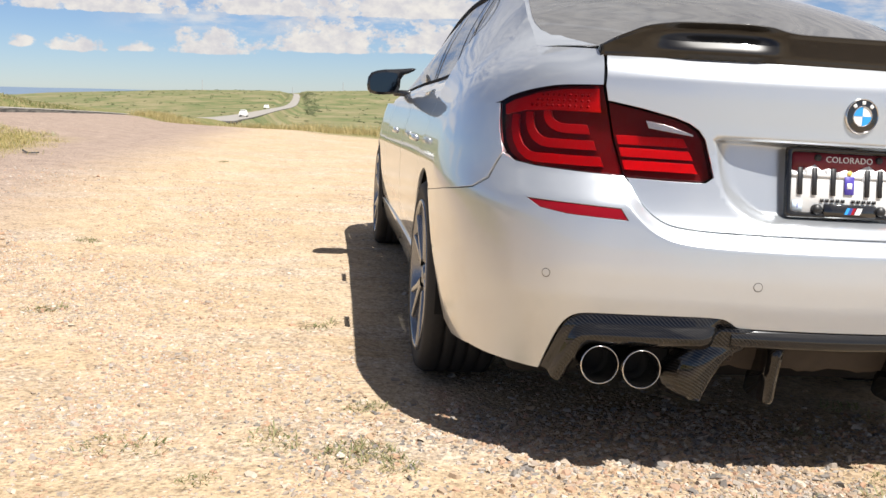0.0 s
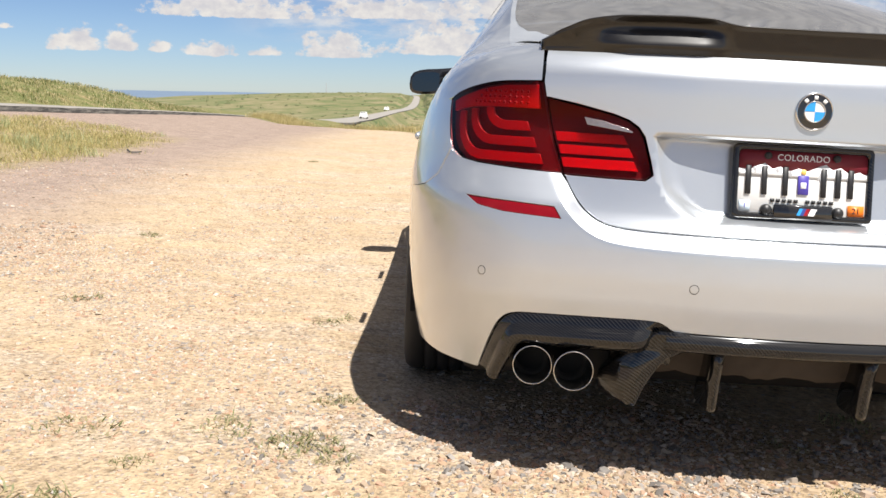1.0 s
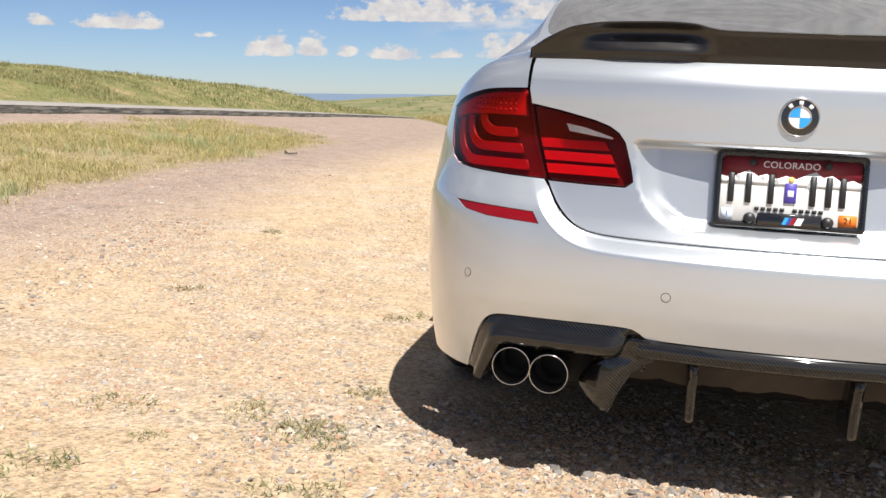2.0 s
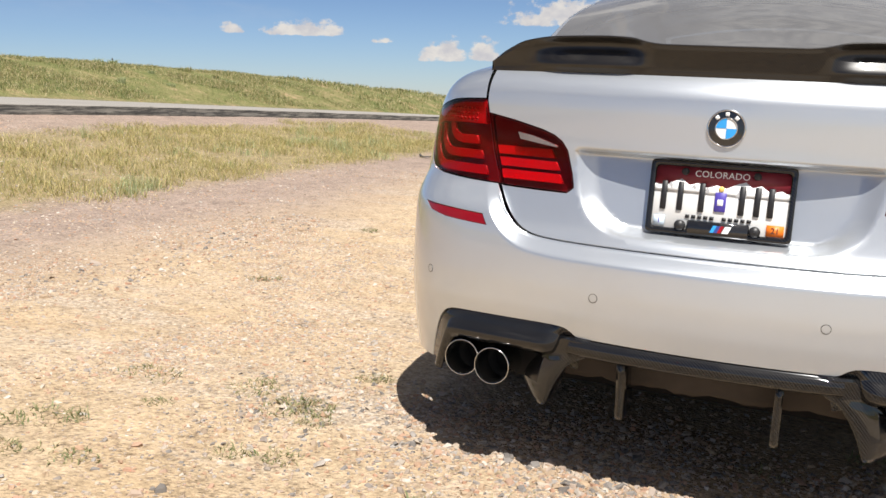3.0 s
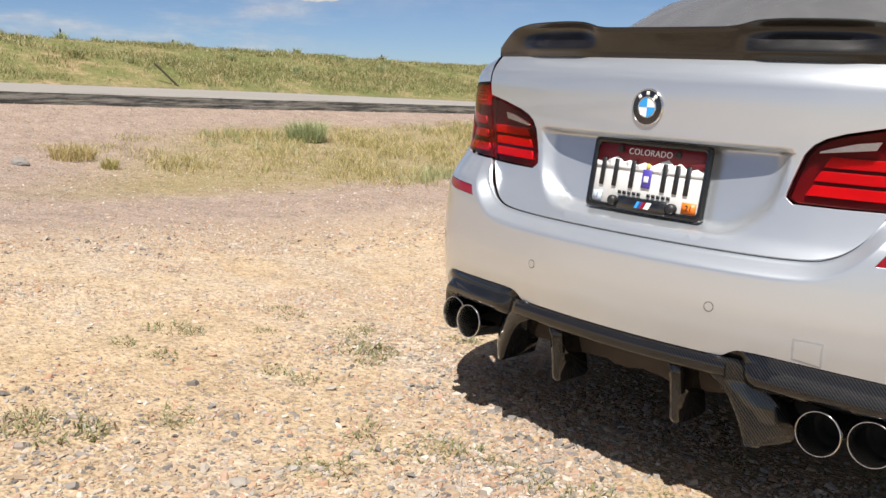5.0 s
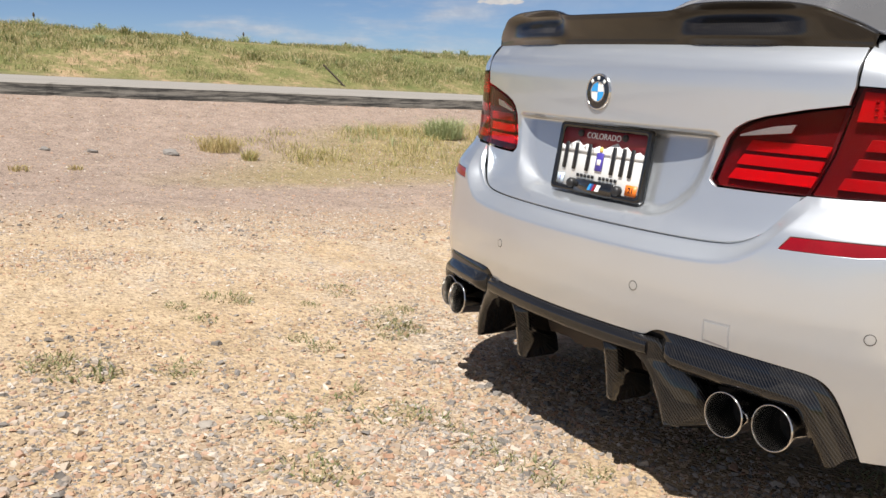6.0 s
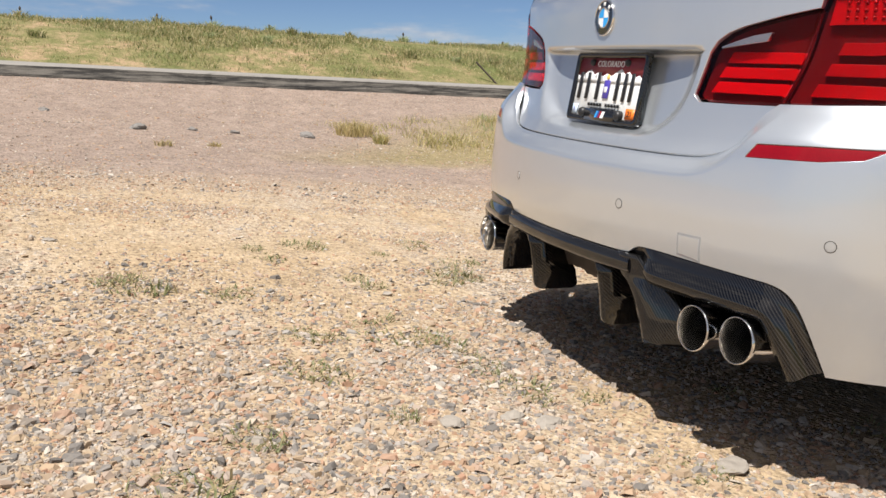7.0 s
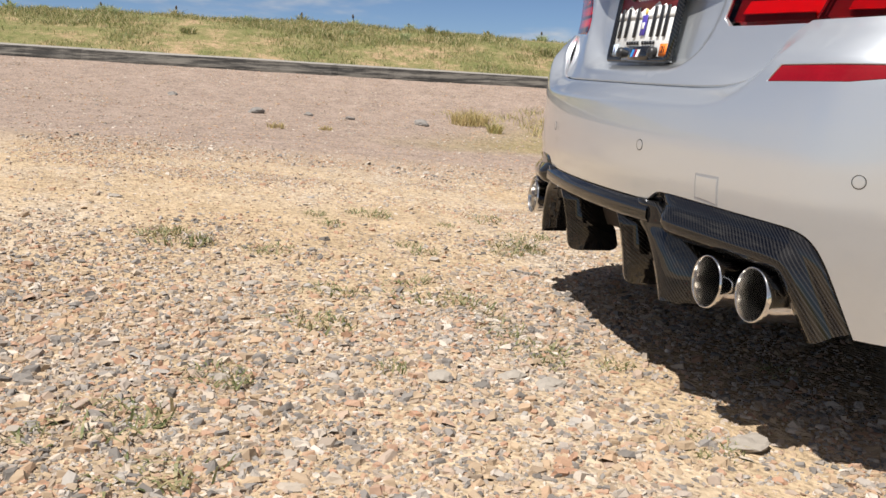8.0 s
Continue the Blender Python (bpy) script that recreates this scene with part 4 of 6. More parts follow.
for side in (1, -1):
    # painted edge beside the rear window
    rows = []
    for y in np.linspace(0.652, 1.42, 20):
        r = rail(y)
        inner = bend([(0.652, 0.30), (0.70, 0.16), (0.75, 0.075), (0.82, 0.03), (0.9, 0.02)], y)
        rows.append([Vector((side * (r.x - inner * f), y - 0.045 * (1 - ((r.x - inner * f) / r.x) ** 2), r.z - 0.001 + bend(CROWN, y) * (1 - ((r.x - inner * f) / r.x) ** 2))) for f in np.linspace(0, 1, 9)])
    bm = sheet(rows)
    bmesh.ops.recalc_face_normals(bm, faces=bm.faces)
    part("pillar_edge", bm, PAINT, car)
    # side glass, frame strips and posts
    rows, sh, low_edge = [], [], []
    for y in np.linspace(1.36, 3.62, 26):
        c_top = rail(y)
        low = Vector((side * bend([(1.2, 0.766), (1.9, 0.766), (2.6, 0.784), (3.6, 0.80)], y), y, min(bend(BELT, y), c_top.z - 0.02)))
        top = Vector((side * (c_top.x + 0.014), y, max(c_top.z - 0.03, low.z + 0.001)))
        top = low.lerp(top, max(0.004, smooth(y, 1.28, 1.66)))
        rows.append([low.lerp(top, f) + Vector((side * 0.018 * math.sin(math.pi * f), 0, 0)) for f in np.linspace(0, 1, 7)])
        low_edge.append([low + Vector((side * 0.004, 0, -0.012)), low + Vector((side * 0.010, 0, -0.004)), low + Vector((side * 0.004, 0, 0.006))])
        a = shoulder(y, 0.928)
        a = Vector((side * a.x, a.y, a.z))
        b, e = a + Vector((-side * 0.020, 0, 0.05)), low + Vector((side * 0.030, 0, -0.030))
        sh.append([a * g**3 + b * 3 * g * g * f + e * 3 * g * f * f + low * f**3 for f, g in [(k / 7, 1 - k / 7) for k in range(8)]])
    bm = sheet(rows)
    bmesh.ops.recalc_face_normals(bm, faces=bm.faces)
    part("side_window", bm, GLASS, car, "dark tinted side glass")
    for label, grid, mat in (("belt_moulding", sh, PAINT), ("window_trim", low_edge, TRIM_BLACK)):
        bm = sheet(grid)
        bmesh.ops.recalc_face_normals(bm, faces=bm.faces)
        part(label, bm, mat, car)
    bm = sheet([[Vector((side * (rail(y).x + e), y, rail(y).z + d)) for e, d in ((-0.004, 0.004), (0.012, -0.006), (0.016, -0.032), (0.004, -0.036))] for y in np.linspace(1.62, 3.72, 26)])
    bmesh.ops.recalc_face_normals(bm, faces=bm.faces)
    part("window_frame", bm, TRIM_BLACK, car, "satin black window surround")
    for ya, yb in ((1.36, 1.66), (1.62, 1.80), (2.25, 2.42)):
        c_top = rail(yb)
        foot = Vector((side * bend([(1.2, 0.766), (1.9, 0.766), (2.6, 0.784), (3.6, 0.80)], ya), ya, bend(BELT, ya)))
        head = Vector((side * (c_top.x + 0.016), yb, c_top.z - 0.025))
        bm = sheet([[foot.lerp(head, f) + Vector((side * (0.004 + 0.020 * math.sin(math.pi * f)), e, 0)) for e in (-0.016, 0.016)] for f in np.linspace(0, 1, 7)])
        bmesh.ops.recalc_face_normals(bm, faces=bm.faces)
        part("window_post", bm, TRIM_BLACK, car)
rows = []
for f in np.linspace(0, 1, 10):
    rows.append([Vector((k * (0.80 - 0.12 * f), 3.60 + 1.10 * f - 0.10 * abs(k) * f, 0.985 - 0.16 * f**1.6 + 0.05 * (1 - k * k))) for k in np.linspace(-1, 1, 15)])
bm = sheet(rows)
bmesh.ops.recalc_face_normals(bm, faces=bm.faces)
part("bonnet", bm, PAINT, car)
part("cabin", block((1.25, 2.2, 0.55), (0, 2.2, 0.80), 0.06), INTERIOR, car)
# Unseen sheet added inside the body to keep sun from leaking through.
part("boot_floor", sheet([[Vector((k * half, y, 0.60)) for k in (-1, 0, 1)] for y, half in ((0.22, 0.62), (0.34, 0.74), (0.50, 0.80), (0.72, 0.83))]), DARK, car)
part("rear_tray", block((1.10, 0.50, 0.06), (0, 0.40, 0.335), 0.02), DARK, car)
# Two more unseen blockers added against sun leaking through the tail.
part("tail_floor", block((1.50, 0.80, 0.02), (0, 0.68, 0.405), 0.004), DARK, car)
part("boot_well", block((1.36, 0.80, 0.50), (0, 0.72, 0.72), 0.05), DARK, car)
part("underbody", block((1.50, 4.3, 0.14), (0, 2.5, 0.28), 0.04), DARK, car)


# carbon spoiler along the boot edge
def spoiler_lip(x):
    a = abs(x)
    z = bend([(0.0, 1.134), (0.15, 1.135), (0.185, 1.138), (0.235, 1.149), (0.30, 1.152), (0.42, 1.150), (0.50, 1.140), (0.56, 1.115), (0.605, 1.084)], a)
    return z


rows = []
for x in np.linspace(-0.606, 0.606, 122):
    a = abs(x)
    base = high_skin(x / UNIT, 1.068)
    z = spoiler_lip(x)
    z -= 0.006 * smooth(z, 1.08, 1.13)
    h = z - 1.066
    y = base.y
    fore = y + 0.165
    back = 0.030 * smooth(h, 0.0, 0.07)
    deck = 1.082 + 0.012 * (1 - smooth(a, 0.3, 0.6))
    patch = smooth(a, 0.17, 0.26) * (1 - smooth(a, 0.38, 0.53)) * smooth(h, 0.04, 0.07)
    row = [(x, y + 0.012, 1.056), (x, y - 0.010, 1.056), (x, y - 0.0125, 1.060)]
    for f in (0.05, 0.12, 0.20, 0.28, 0.36, 0.45, 0.52, 0.58, 0.64, 0.70, 0.77, 0.87):
        plain_face = -0.010 - back * 0.80 * f**1.25
        dish = bend([(0.0, -0.012), (0.06, -0.020), (0.13, -0.025), (0.45, -0.012), (0.70, -0.002), (0.82, -0.006), (1.0, -0.030)], f)
        row.append((x, y + plain_face + (dish - plain_face) * patch, 1.066 + h * f))
    row += [(x, y - back * 0.96, z - h * 0.045), (x, y - back, z - 0.002), (x, y + 0.002 - back * 0.98, z + 0.0005), (x, y + 0.014 - back * 0.8, z - 0.001), (x, y + 0.03, z - h * 0.30), (x, y + 0.10, deck + h * 0.16), (x, fore, deck), (x, fore, deck - 0.02)]
    rows.append(row)
bm = sheet(rows)
bmesh.ops.holes_fill(bm, edges=[e for e in bm.edges if e.is_boundary], sides=0)
bmesh.ops.recalc_face_normals(bm, faces=bm.faces)
part("spoiler", bm, LACQUER, boot_lid, "glossy carbon fibre boot spoiler")


# carbon diffuser under the bumper
def skin_pt(s, z, off=0.0):
    return low_skin(s, z) + flat_norm(low_skin, s, z) * off


diffuser = new("diffuser")
diffuser.parent = car
tagged(diffuser, "carbon fibre rear diffuser with upright fins")
for side in (1, -1):
    # hood over the two pipes: a channel section swept along the opening's edge
    path = round_off([(0.450, 0.438), (0.482, 0.441), (0.507, 0.452), (0.545, 0.461), (0.65, 0.458), (0.77, 0.455), (0.9, 0.451), (1.0, 0.448), (1.055, 0.444), (1.095, 0.432), (1.127, 0.408), (1.158, 0.360), (1.197, 0.297)])
    rows = []
    for k, (s, z) in enumerate(dense_path := path):
        a = np.array(dense_path[max(0, k - 1)])
        b = np.array(dense_path[min(len(dense_path) - 1, k + 1)])
        t = (b - a) * (UNIT, 1)
        t = t / np.linalg.norm(t)
        nx, nz = t[1], -t[0]
        wide = 0.082 - 0.034 * smooth(s, 1.10, 1.20)
        row = []
        for d, off in ((-0.006, -0.010), (0.0, 0.001), (0.018, 0.001), (0.024, 0.006), (0.036, 0.021), (0.046, 0.025), (0.062, 0.018), (wide - 0.004, -0.002), (wide, -0.012), (wide + 0.002, -0.05)):
            ss, zz = s + nx * d / UNIT, z + nz * d
            p = skin_pt(ss, zz, off * smooth(s, 0.50, 0.62) - 0.010 * (1 - smooth(s, 0.52, 0.60)))
            row.append(Vector((p.x * side, p.y, p.z)))
        rows.append(row)
    bm = sheet(rows)
    bmesh.ops.recalc_face_normals(bm, faces=bm.faces)
    part("pipe_hood", bm, CARBON, diffuser)
    # near-black wall added behind the pipes, blocking sun through the opening
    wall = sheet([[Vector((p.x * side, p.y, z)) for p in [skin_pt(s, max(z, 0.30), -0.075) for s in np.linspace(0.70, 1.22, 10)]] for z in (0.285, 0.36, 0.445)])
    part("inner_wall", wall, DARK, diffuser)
    # blade: the end of the beam turns down, its outer edge sweeping forwards beside the pipes
    rows = []
    for z in np.linspace(0.441, 0.260, 19):
        xi = bend([(0.258, 0.352), (0.30, 0.338), (0.334, 0.322), (0.365, 0.302), (0.385, 0.280), (0.395, 0.255), (0.44, 0.235)], z)
        xo = bend([(0.258, 0.415), (0.275, 0.428), (0.30, 0.432), (0.34, 0.414), (0.37, 0.390), (0.40, 0.358), (0.42, 0.338), (0.441, 0.322)], z)
        y = low_skin(0.55, 0.44).y - 0.013 + 0.014 * ((0.441 - z) / 0.18) ** 1.3
        sweep = bend([(0.258, 0.085), (0.30, 0.080), (0.36, 0.055), (0.41, 0.022), (0.441, 0.006)], z)
        row = [(xi + 0.004, y + 0.14), (xi + 0.001, y + 0.06), (xi, y + 0.010), (xi + 0.003, y + 0.002)]
        row += [(xi + (xo - xi) * f, y + sweep * f**1.5 - 0.006 * math.sin(math.pi * f)) for f in (0.15, 0.35, 0.55, 0.75, 0.92)]
        row += [(xo, y + sweep + 0.004), (xo - 0.003, y + sweep + 0.016), (xo - 0.012, y + 0.14)]
        rows.append([Vector((side * px, py, z)) for px, py in row])
    bm = sheet(rows)
    bmesh.ops.holes_fill(bm, edges=[e for e in bm.edges if e.is_boundary], sides=0)
    bmesh.ops.recalc_face_normals(bm, faces=bm.faces)
    part("blade", bm, CARBON, diffuser)
# beam across the middle
rows = []
for x in np.linspace(-0.300, 0.300, 31):
    s = x / UNIT
    y = low_skin(s, 0.44).y
    rows.append([Vector((x, y + 0.02, 0.441)), Vector((x, y - 0.002, 0.438)), Vector((x, y - 0.010, 0.425)), Vector((x, y - 0.010, 0.408)), Vector((x, y - 0.002, 0.398)), Vector((x, y + 0.02, 0.392)), Vector((x, y + 0.07, 0.39))])
bm = sheet(rows)
bmesh.ops.recalc_face_normals(bm, faces=bm.faces)
part("beam", bm, CARBON, diffuser)
for x in (-0.174, 0.174):
    y = low_skin(x / UNIT, 0.44).y
    out = [(y + 0.002, 0.402), (y + 0.014, 0.36), (y + 0.024, 0.31), (y + 0.030, 0.265), (y + 0.036, 0.252), (y + 0.052, 0.246), (y + 0.145, 0.246), (y + 0.160, 0.256), (y + 0.150, 0.30), (y + 0.115, 0.345), (y + 0.105, 0.40)]
    bm = bmesh.new()
    vs = [bm.verts.new((x - 0.009, a, b)) for a, b in out]
    f = bm.faces.new(vs)
    ext = bmesh.ops.extrude_face_region(bm, geom=[f])
    bmesh.ops.translate(bm, vec=(0.018, 0, 0), verts=[v for v in ext["geom"] if isinstance(v, bmesh.types.BMVert)])
    bmesh.ops.recalc_face_normals(bm, faces=bm.faces)
    bmesh.ops.bevel(bm, geom=bm.edges[:], offset=0.003, segments=2, affect="EDGES")
    part("fin", bm, CARBON, diffuser)
# dusty tray set back between the blades
rows = []
for x in np.linspace(-0.40, 0.40, 41):
    y = 0.075 + 0.10 * x * x
    jag = 0.010 * noise.noise((x * 14, 0.0, 0.0)) + 0.006 * noise.noise((x * 40, 3.0, 0.0))
    rows.append([Vector((x, y - 0.03, 0.41)), Vector((x, y, 0.37)), Vector((x, y + 0.012, 0.33)), Vector((x, y + 0.02, 0.315 + jag)), Vector((x, y + 0.05, 0.318 + jag)), Vector((x, y + 0.4, 0.33))])
bm = sheet(rows)
bmesh.ops.recalc_face_normals(bm, faces=bm.faces)
part("undertray", bm, DIRTY, diffuser, "dusty brown plastic tray")

# twin pipes on each side
for side in (1, -1):
    for x, y in ((0.498, 0.008), (0.590, 0.040)):
        m = Matrix.Translation((side * x, y, 0.331)) @ Matrix.Rotation(side * radians(2), 4, "Z") @ Matrix.Rotation(radians(-4), 4, "X")
        pipe = part("exhaust_pipe", lathe([(0.043, 0.26), (0.043, 0.03), (0.0452, 0.012), (0.0462, 0.004), (0.0455, 0.0), (0.0440, 0.0008)], 56, m), CHROME, car, "polished steel exhaust tip")
        part("liner", lathe([(0.0440, 0.0008), (0.0425, 0.005), (0.0405, 0.022), (0.0388, 0.050), (0.0380, 0.085)], 56, m), STEEL_LINER, pipe)
        part("baffle", lathe([(0.0380, 0.085), (0.034, 0.087), (0.033, 0.22), (0.0005, 0.22)], 40, m), DARK, pipe)

# licence plate, frame, screws
plate_m = Matrix.Translation((0.0, 0.0745, 0.785)) @ Matrix.Rotation(radians(-8.6), 4, "X")


def on_plate(name, bm, mat, parent, label=""):
    bm.transform(plate_m)
    return part(name, bm, mat, parent, label)


def slab(x0, x1, z0, z1, y0, y1, bevel=0.001):
    return block((x1 - x0, y1 - y0, z1 - z0), ((x0 + x1) / 2, (y0 + y1) / 2, (z0 + z1) / 2), bevel, 1)


plate = new("licence_plate")
plate.parent = boot_lid
tagged(plate, "white and maroon licence plate in a carbon frame")
on_plate("plate_sheet", slab(-0.150, 0.150, -0.074, 0.074, 0.0, 0.004), PLATE_WHITE, plate)
on_plate("red_band", slab(-0.150, 0.150, 0.028, 0.0735, -0.0012, 0.002, 0.0), PLATE_RED, plate)
# white ridge line of the mountains under the red band
bm = bmesh.new()
ridge = [(-0.150, 0.012), (-0.150, 0.030), (-0.128, 0.022), (-0.105, 0.036), (-0.088, 0.043), (-0.070, 0.030), (-0.052, 0.036), (-0.030, 0.026), (-0.010, 0.034), (0.012, 0.028), (0.035, 0.040), (0.052, 0.046), (0.068, 0.034), (0.086, 0.040), (0.108, 0.026), (0.130, 0.032), (0.150, 0.022), (0.150, 0.012)]
vs = [bm.verts.new((x, -0.0018, z)) for x, z in ridge]
bm.faces.new(vs)
ext = bmesh.ops.extrude_face_region(bm, geom=bm.faces[:])
bmesh.ops.translate(bm, vec=(0, 0.001, 0), verts=[v for v in ext["geom"] if isinstance(v, bmesh.types.BMVert)])
bmesh.ops.triangulate(bm, faces=bm.faces[:])
bmesh.ops.recalc_face_normals(bm, faces=bm.faces)
on_plate("mountain_ridge", bm, PLATE_WHITE, plate)
rnd = random.Random(4)
for x in (-0.112, -0.088, -0.06, 0.04, 0.052, 0.085, 0.112, -0.03):
    h = rnd.uniform(0.012, 0.028)
    bm = bmesh.new()
    z = 0.036 - rnd.uniform(0.0, 0.008)
    pts = [(x, z), (x + 0.006, z - h * 0.5), (x + 0.003, z - h), (x - 0.002, z - h * 0.6), (x - 0.007, z - h * 0.9), (x - 0.004, z - h * 0.4)]
    bm.faces.new([bm.verts.new((a, -0.0022, b)) for a, b in pts])
    on_plate("mountain_shade", bm, PLATE_GREY, plate)
for x in (-0.125, -0.088, -0.040, 0.048, 0.081, 0.110):
    # plain strokes in place of the characters
    on_plate("plate_bar", slab(x - 0.0065, x + 0.0065, -0.030, 0.036, -0.0050, -0.002, 0.0015), INK, plate)
on_plate("badge_bar", slab(-0.011, 0.014, -0.026, 0.018, -0.0045, -0.002, 0.0015), VIOLET, plate)
on_plate("badge_mark", slab(-0.005, 0.008, -0.012, 0.002, -0.0055, -0.004, 0.001), WHITE, plate)
on_plate("flame", lathe([(0.0005, -0.0046), (0.0055, -0.0044), (0.0065, -0.003)], 14, Matrix.Translation((0.0015, 0, 0.026))), YELLOW, plate)
for k in range(11):
    if k != 5:
        on_plate("slogan_bar", slab(-0.072 + k * 0.0135, -0.072 + k * 0.0135 + 0.009, -0.0455, -0.038, -0.0035, -0.002, 0.0), INK, plate)
on_plate("sticker", slab(-0.143, -0.118, -0.069, -0.044, -0.0032, -0.002, 0.0), PALE_BLUE, plate)
on_plate("sticker", slab(0.106, 0.143, -0.070, -0.045, -0.0032, -0.002, 0.0), ORANGE, plate)
for x in (-0.082, 0.076):
    on_plate("screw", lathe([(0.0005, -0.010), (0.006, -0.0095), (0.0085, -0.006), (0.0085, 0.0)], 16, Matrix.Translation((x, 0, 0.060))), BLACK, plate)
bm = bmesh.new()
loops = []
for (hx, hz, y) in ((0.160, 0.0845, 0.006), (0.160, 0.0845, -0.006), (0.157, 0.0815, -0.0085), (0.151, 0.0745, -0.0075), (0.1475, 0.0715, -0.004), (0.1475, 0.0715, 0.004)):
    loop = []
    for cx, cz, a0 in ((1, 1, 0), (-1, 1, 90), (-1, -1, 180), (1, -1, 270)):
        for k in range(5):
            a = radians(a0 + k * 22.5)
            r = 0.010
            loop.append((cx * (hx - r) + r * math.cos(a), y, cz * (hz - r) + r * math.sin(a)))
    loops.append(loop + loop[:1])
bm.free()
bm = sheet(loops)
bmesh.ops.recalc_face_normals(bm, faces=bm.faces)
on_plate("plate_frame", bm, CARBON, plate, "black carbon plate surround")
on_plate("badge_plate", slab(-0.066, 0.070, -0.083, -0.050, -0.0115, -0.004, 0.003), GLOSS_BLACK, plate)
for x in (-0.082, 0.082):
    on_plate("screw_cap", lathe([(0.0005, -0.016), (0.009, -0.015), (0.0125, -0.010), (0.0125, 0.0)], 18, Matrix.Translation((x, 0, -0.064))), BLACK, plate)
for k, (a, mat) in enumerate(((-0.014, BLUE), (-0.006, NAVY), (0.002, RED_BAR), (0.012, WHITE))):
    bm = bmesh.new()
    w = 0.008 if k < 3 else 0.014
    bm.faces.new([bm.verts.new((x, -0.0122, z)) for x, z in ((a, -0.074), (a + w, -0.074), (a + w + 0.007, -0.058), (a + 0.007, -0.058))])
    on_plate("stripe", bm, mat, plate)


def lettering(name, text, size, m, mat, parent, depth=0.0006, spacing=1.0):
    cu = bpy.data.curves.new(name, "FONT")
    cu.body, cu.size, cu.align_x, cu.align_y, cu.extrude, cu.space_character = text, size, "CENTER", "CENTER", depth, spacing
    tmp = new(name + "_curve", cu)
    me = bpy.data.meshes.new_from_object(tmp.evaluated_get(bpy.context.evaluated_depsgraph_get()))
    bpy.data.objects.remove(tmp)
    me.transform(m)
    return part(name, me, mat, parent)


flat_up = Matrix.Rotation(radians(90), 4, "X")
lettering("state_name", "COLORADO", 0.0205, plate_m @ Matrix.Translation((0.0, -0.0022, 0.0565)) @ flat_up, WHITE, plate, spacing=1.06)
lettering("year_sticker_text", "21", 0.019, plate_m @ Matrix.Translation((0.1245, -0.0038, -0.0575)) @ flat_up, INK, plate)
lettering("month_sticker_text", "1", 0.018, plate_m @ Matrix.Translation((-0.1305, -0.0038, -0.0565)) @ flat_up, VIOLET, plate)

# round badge: dark ring, quartered blue and white field, bright rim
badge_m = Matrix.Translation((0.0, 0.0555, 0.948)) @ Matrix.Rotation(radians(-1.5), 4, "X")
badge = part("badge", lathe([(0.0005, -0.0055), (0.0225, -0.0055)], 48, badge_m), WHITE, boot_lid, "round enamel badge in blue, white and black")
part("rim", lathe([(0.0425, 0.004), (0.0425, -0.003), (0.0412, -0.0062), (0.0395, -0.0066), (0.0385, -0.0050)], 56, badge_m), CHROME, badge)
part("ring", lathe([(0.0388, -0.0052), (0.0235, -0.0062)], 56, badge_m), GLOSS_BLACK, badge)
part("inner_rim", lathe([(0.0245, -0.0058), (0.0240, -0.0072), (0.0225, -0.0072), (0.0220, -0.0054)], 48, badge_m), CHROME, badge)
for a0 in (90, 270):
    rows = [[badge_m @ Vector((r * math.cos(radians(a0 + a)), -0.0062, r * math.sin(radians(a0 + a)))) for a in np.linspace(0, 90, 13)] for r in (0.0004, 0.0224)]
    bm = sheet(rows)
    part("blue_quarter", bm, BLUE, badge)
for a in (132, 90, 48):
    # pale marks on the ring
    c = Vector((0.0312 * math.cos(radians(a)), -0.0065, 0.0312 * math.sin(radians(a))))
    bm = block((0.0085, 0.001, 0.0085), bevel=0.001, segments=1)
    bm.transform(badge_m @ Matrix.Translation(c) @ Matrix.Rotation(radians(90 - a), 4, "Y"))
    part("ring_mark", bm, WHITE, badge)

# parking sensors and towing-eye cover
for s, z in ((0.417, 0.543), (-0.417, 0.543), (1.213, 0.536), (-1.213, 0.536)):
    n = flat_norm(low_skin, s, z)
    m = Matrix.Translation(low_skin(s, z)) @ n.to_track_quat("-Y", "Z").to_matrix().to_4x4()
    sensor = part("parking_sensor", lathe([(0.0005, -0.0006), (0.0060, -0.0006), (0.0090, -0.0005), (0.0093, 0.0005), (0.0093, 0.0015)], 28, m), PAINT, bumper, smooth_faces=False)
    part("gap_ring", lathe([(0.0096, -0.0003), (0.0106, -0.0005), (0.0112, 0.001)], 28, m), BLACK, sensor)
COVER_GAP = plain("shut_line_grey", (0.26, 0.26, 0.265), 0.6)
panel("towing_cover", [(0.712, 0.468), (0.80, 0.462), (0.80, 0.508), (0.712, 0.508)], low_skin, PAINT, bumper, off=0.0010, gap=0.0018, flange=0.001)
panel("cover_gap", [(0.708, 0.465), (0.804, 0.459), (0.804, 0.511), (0.708, 0.511)], low_skin, COVER_GAP, bumper, off=0.0004, gap=0.0, flange=0.0003)


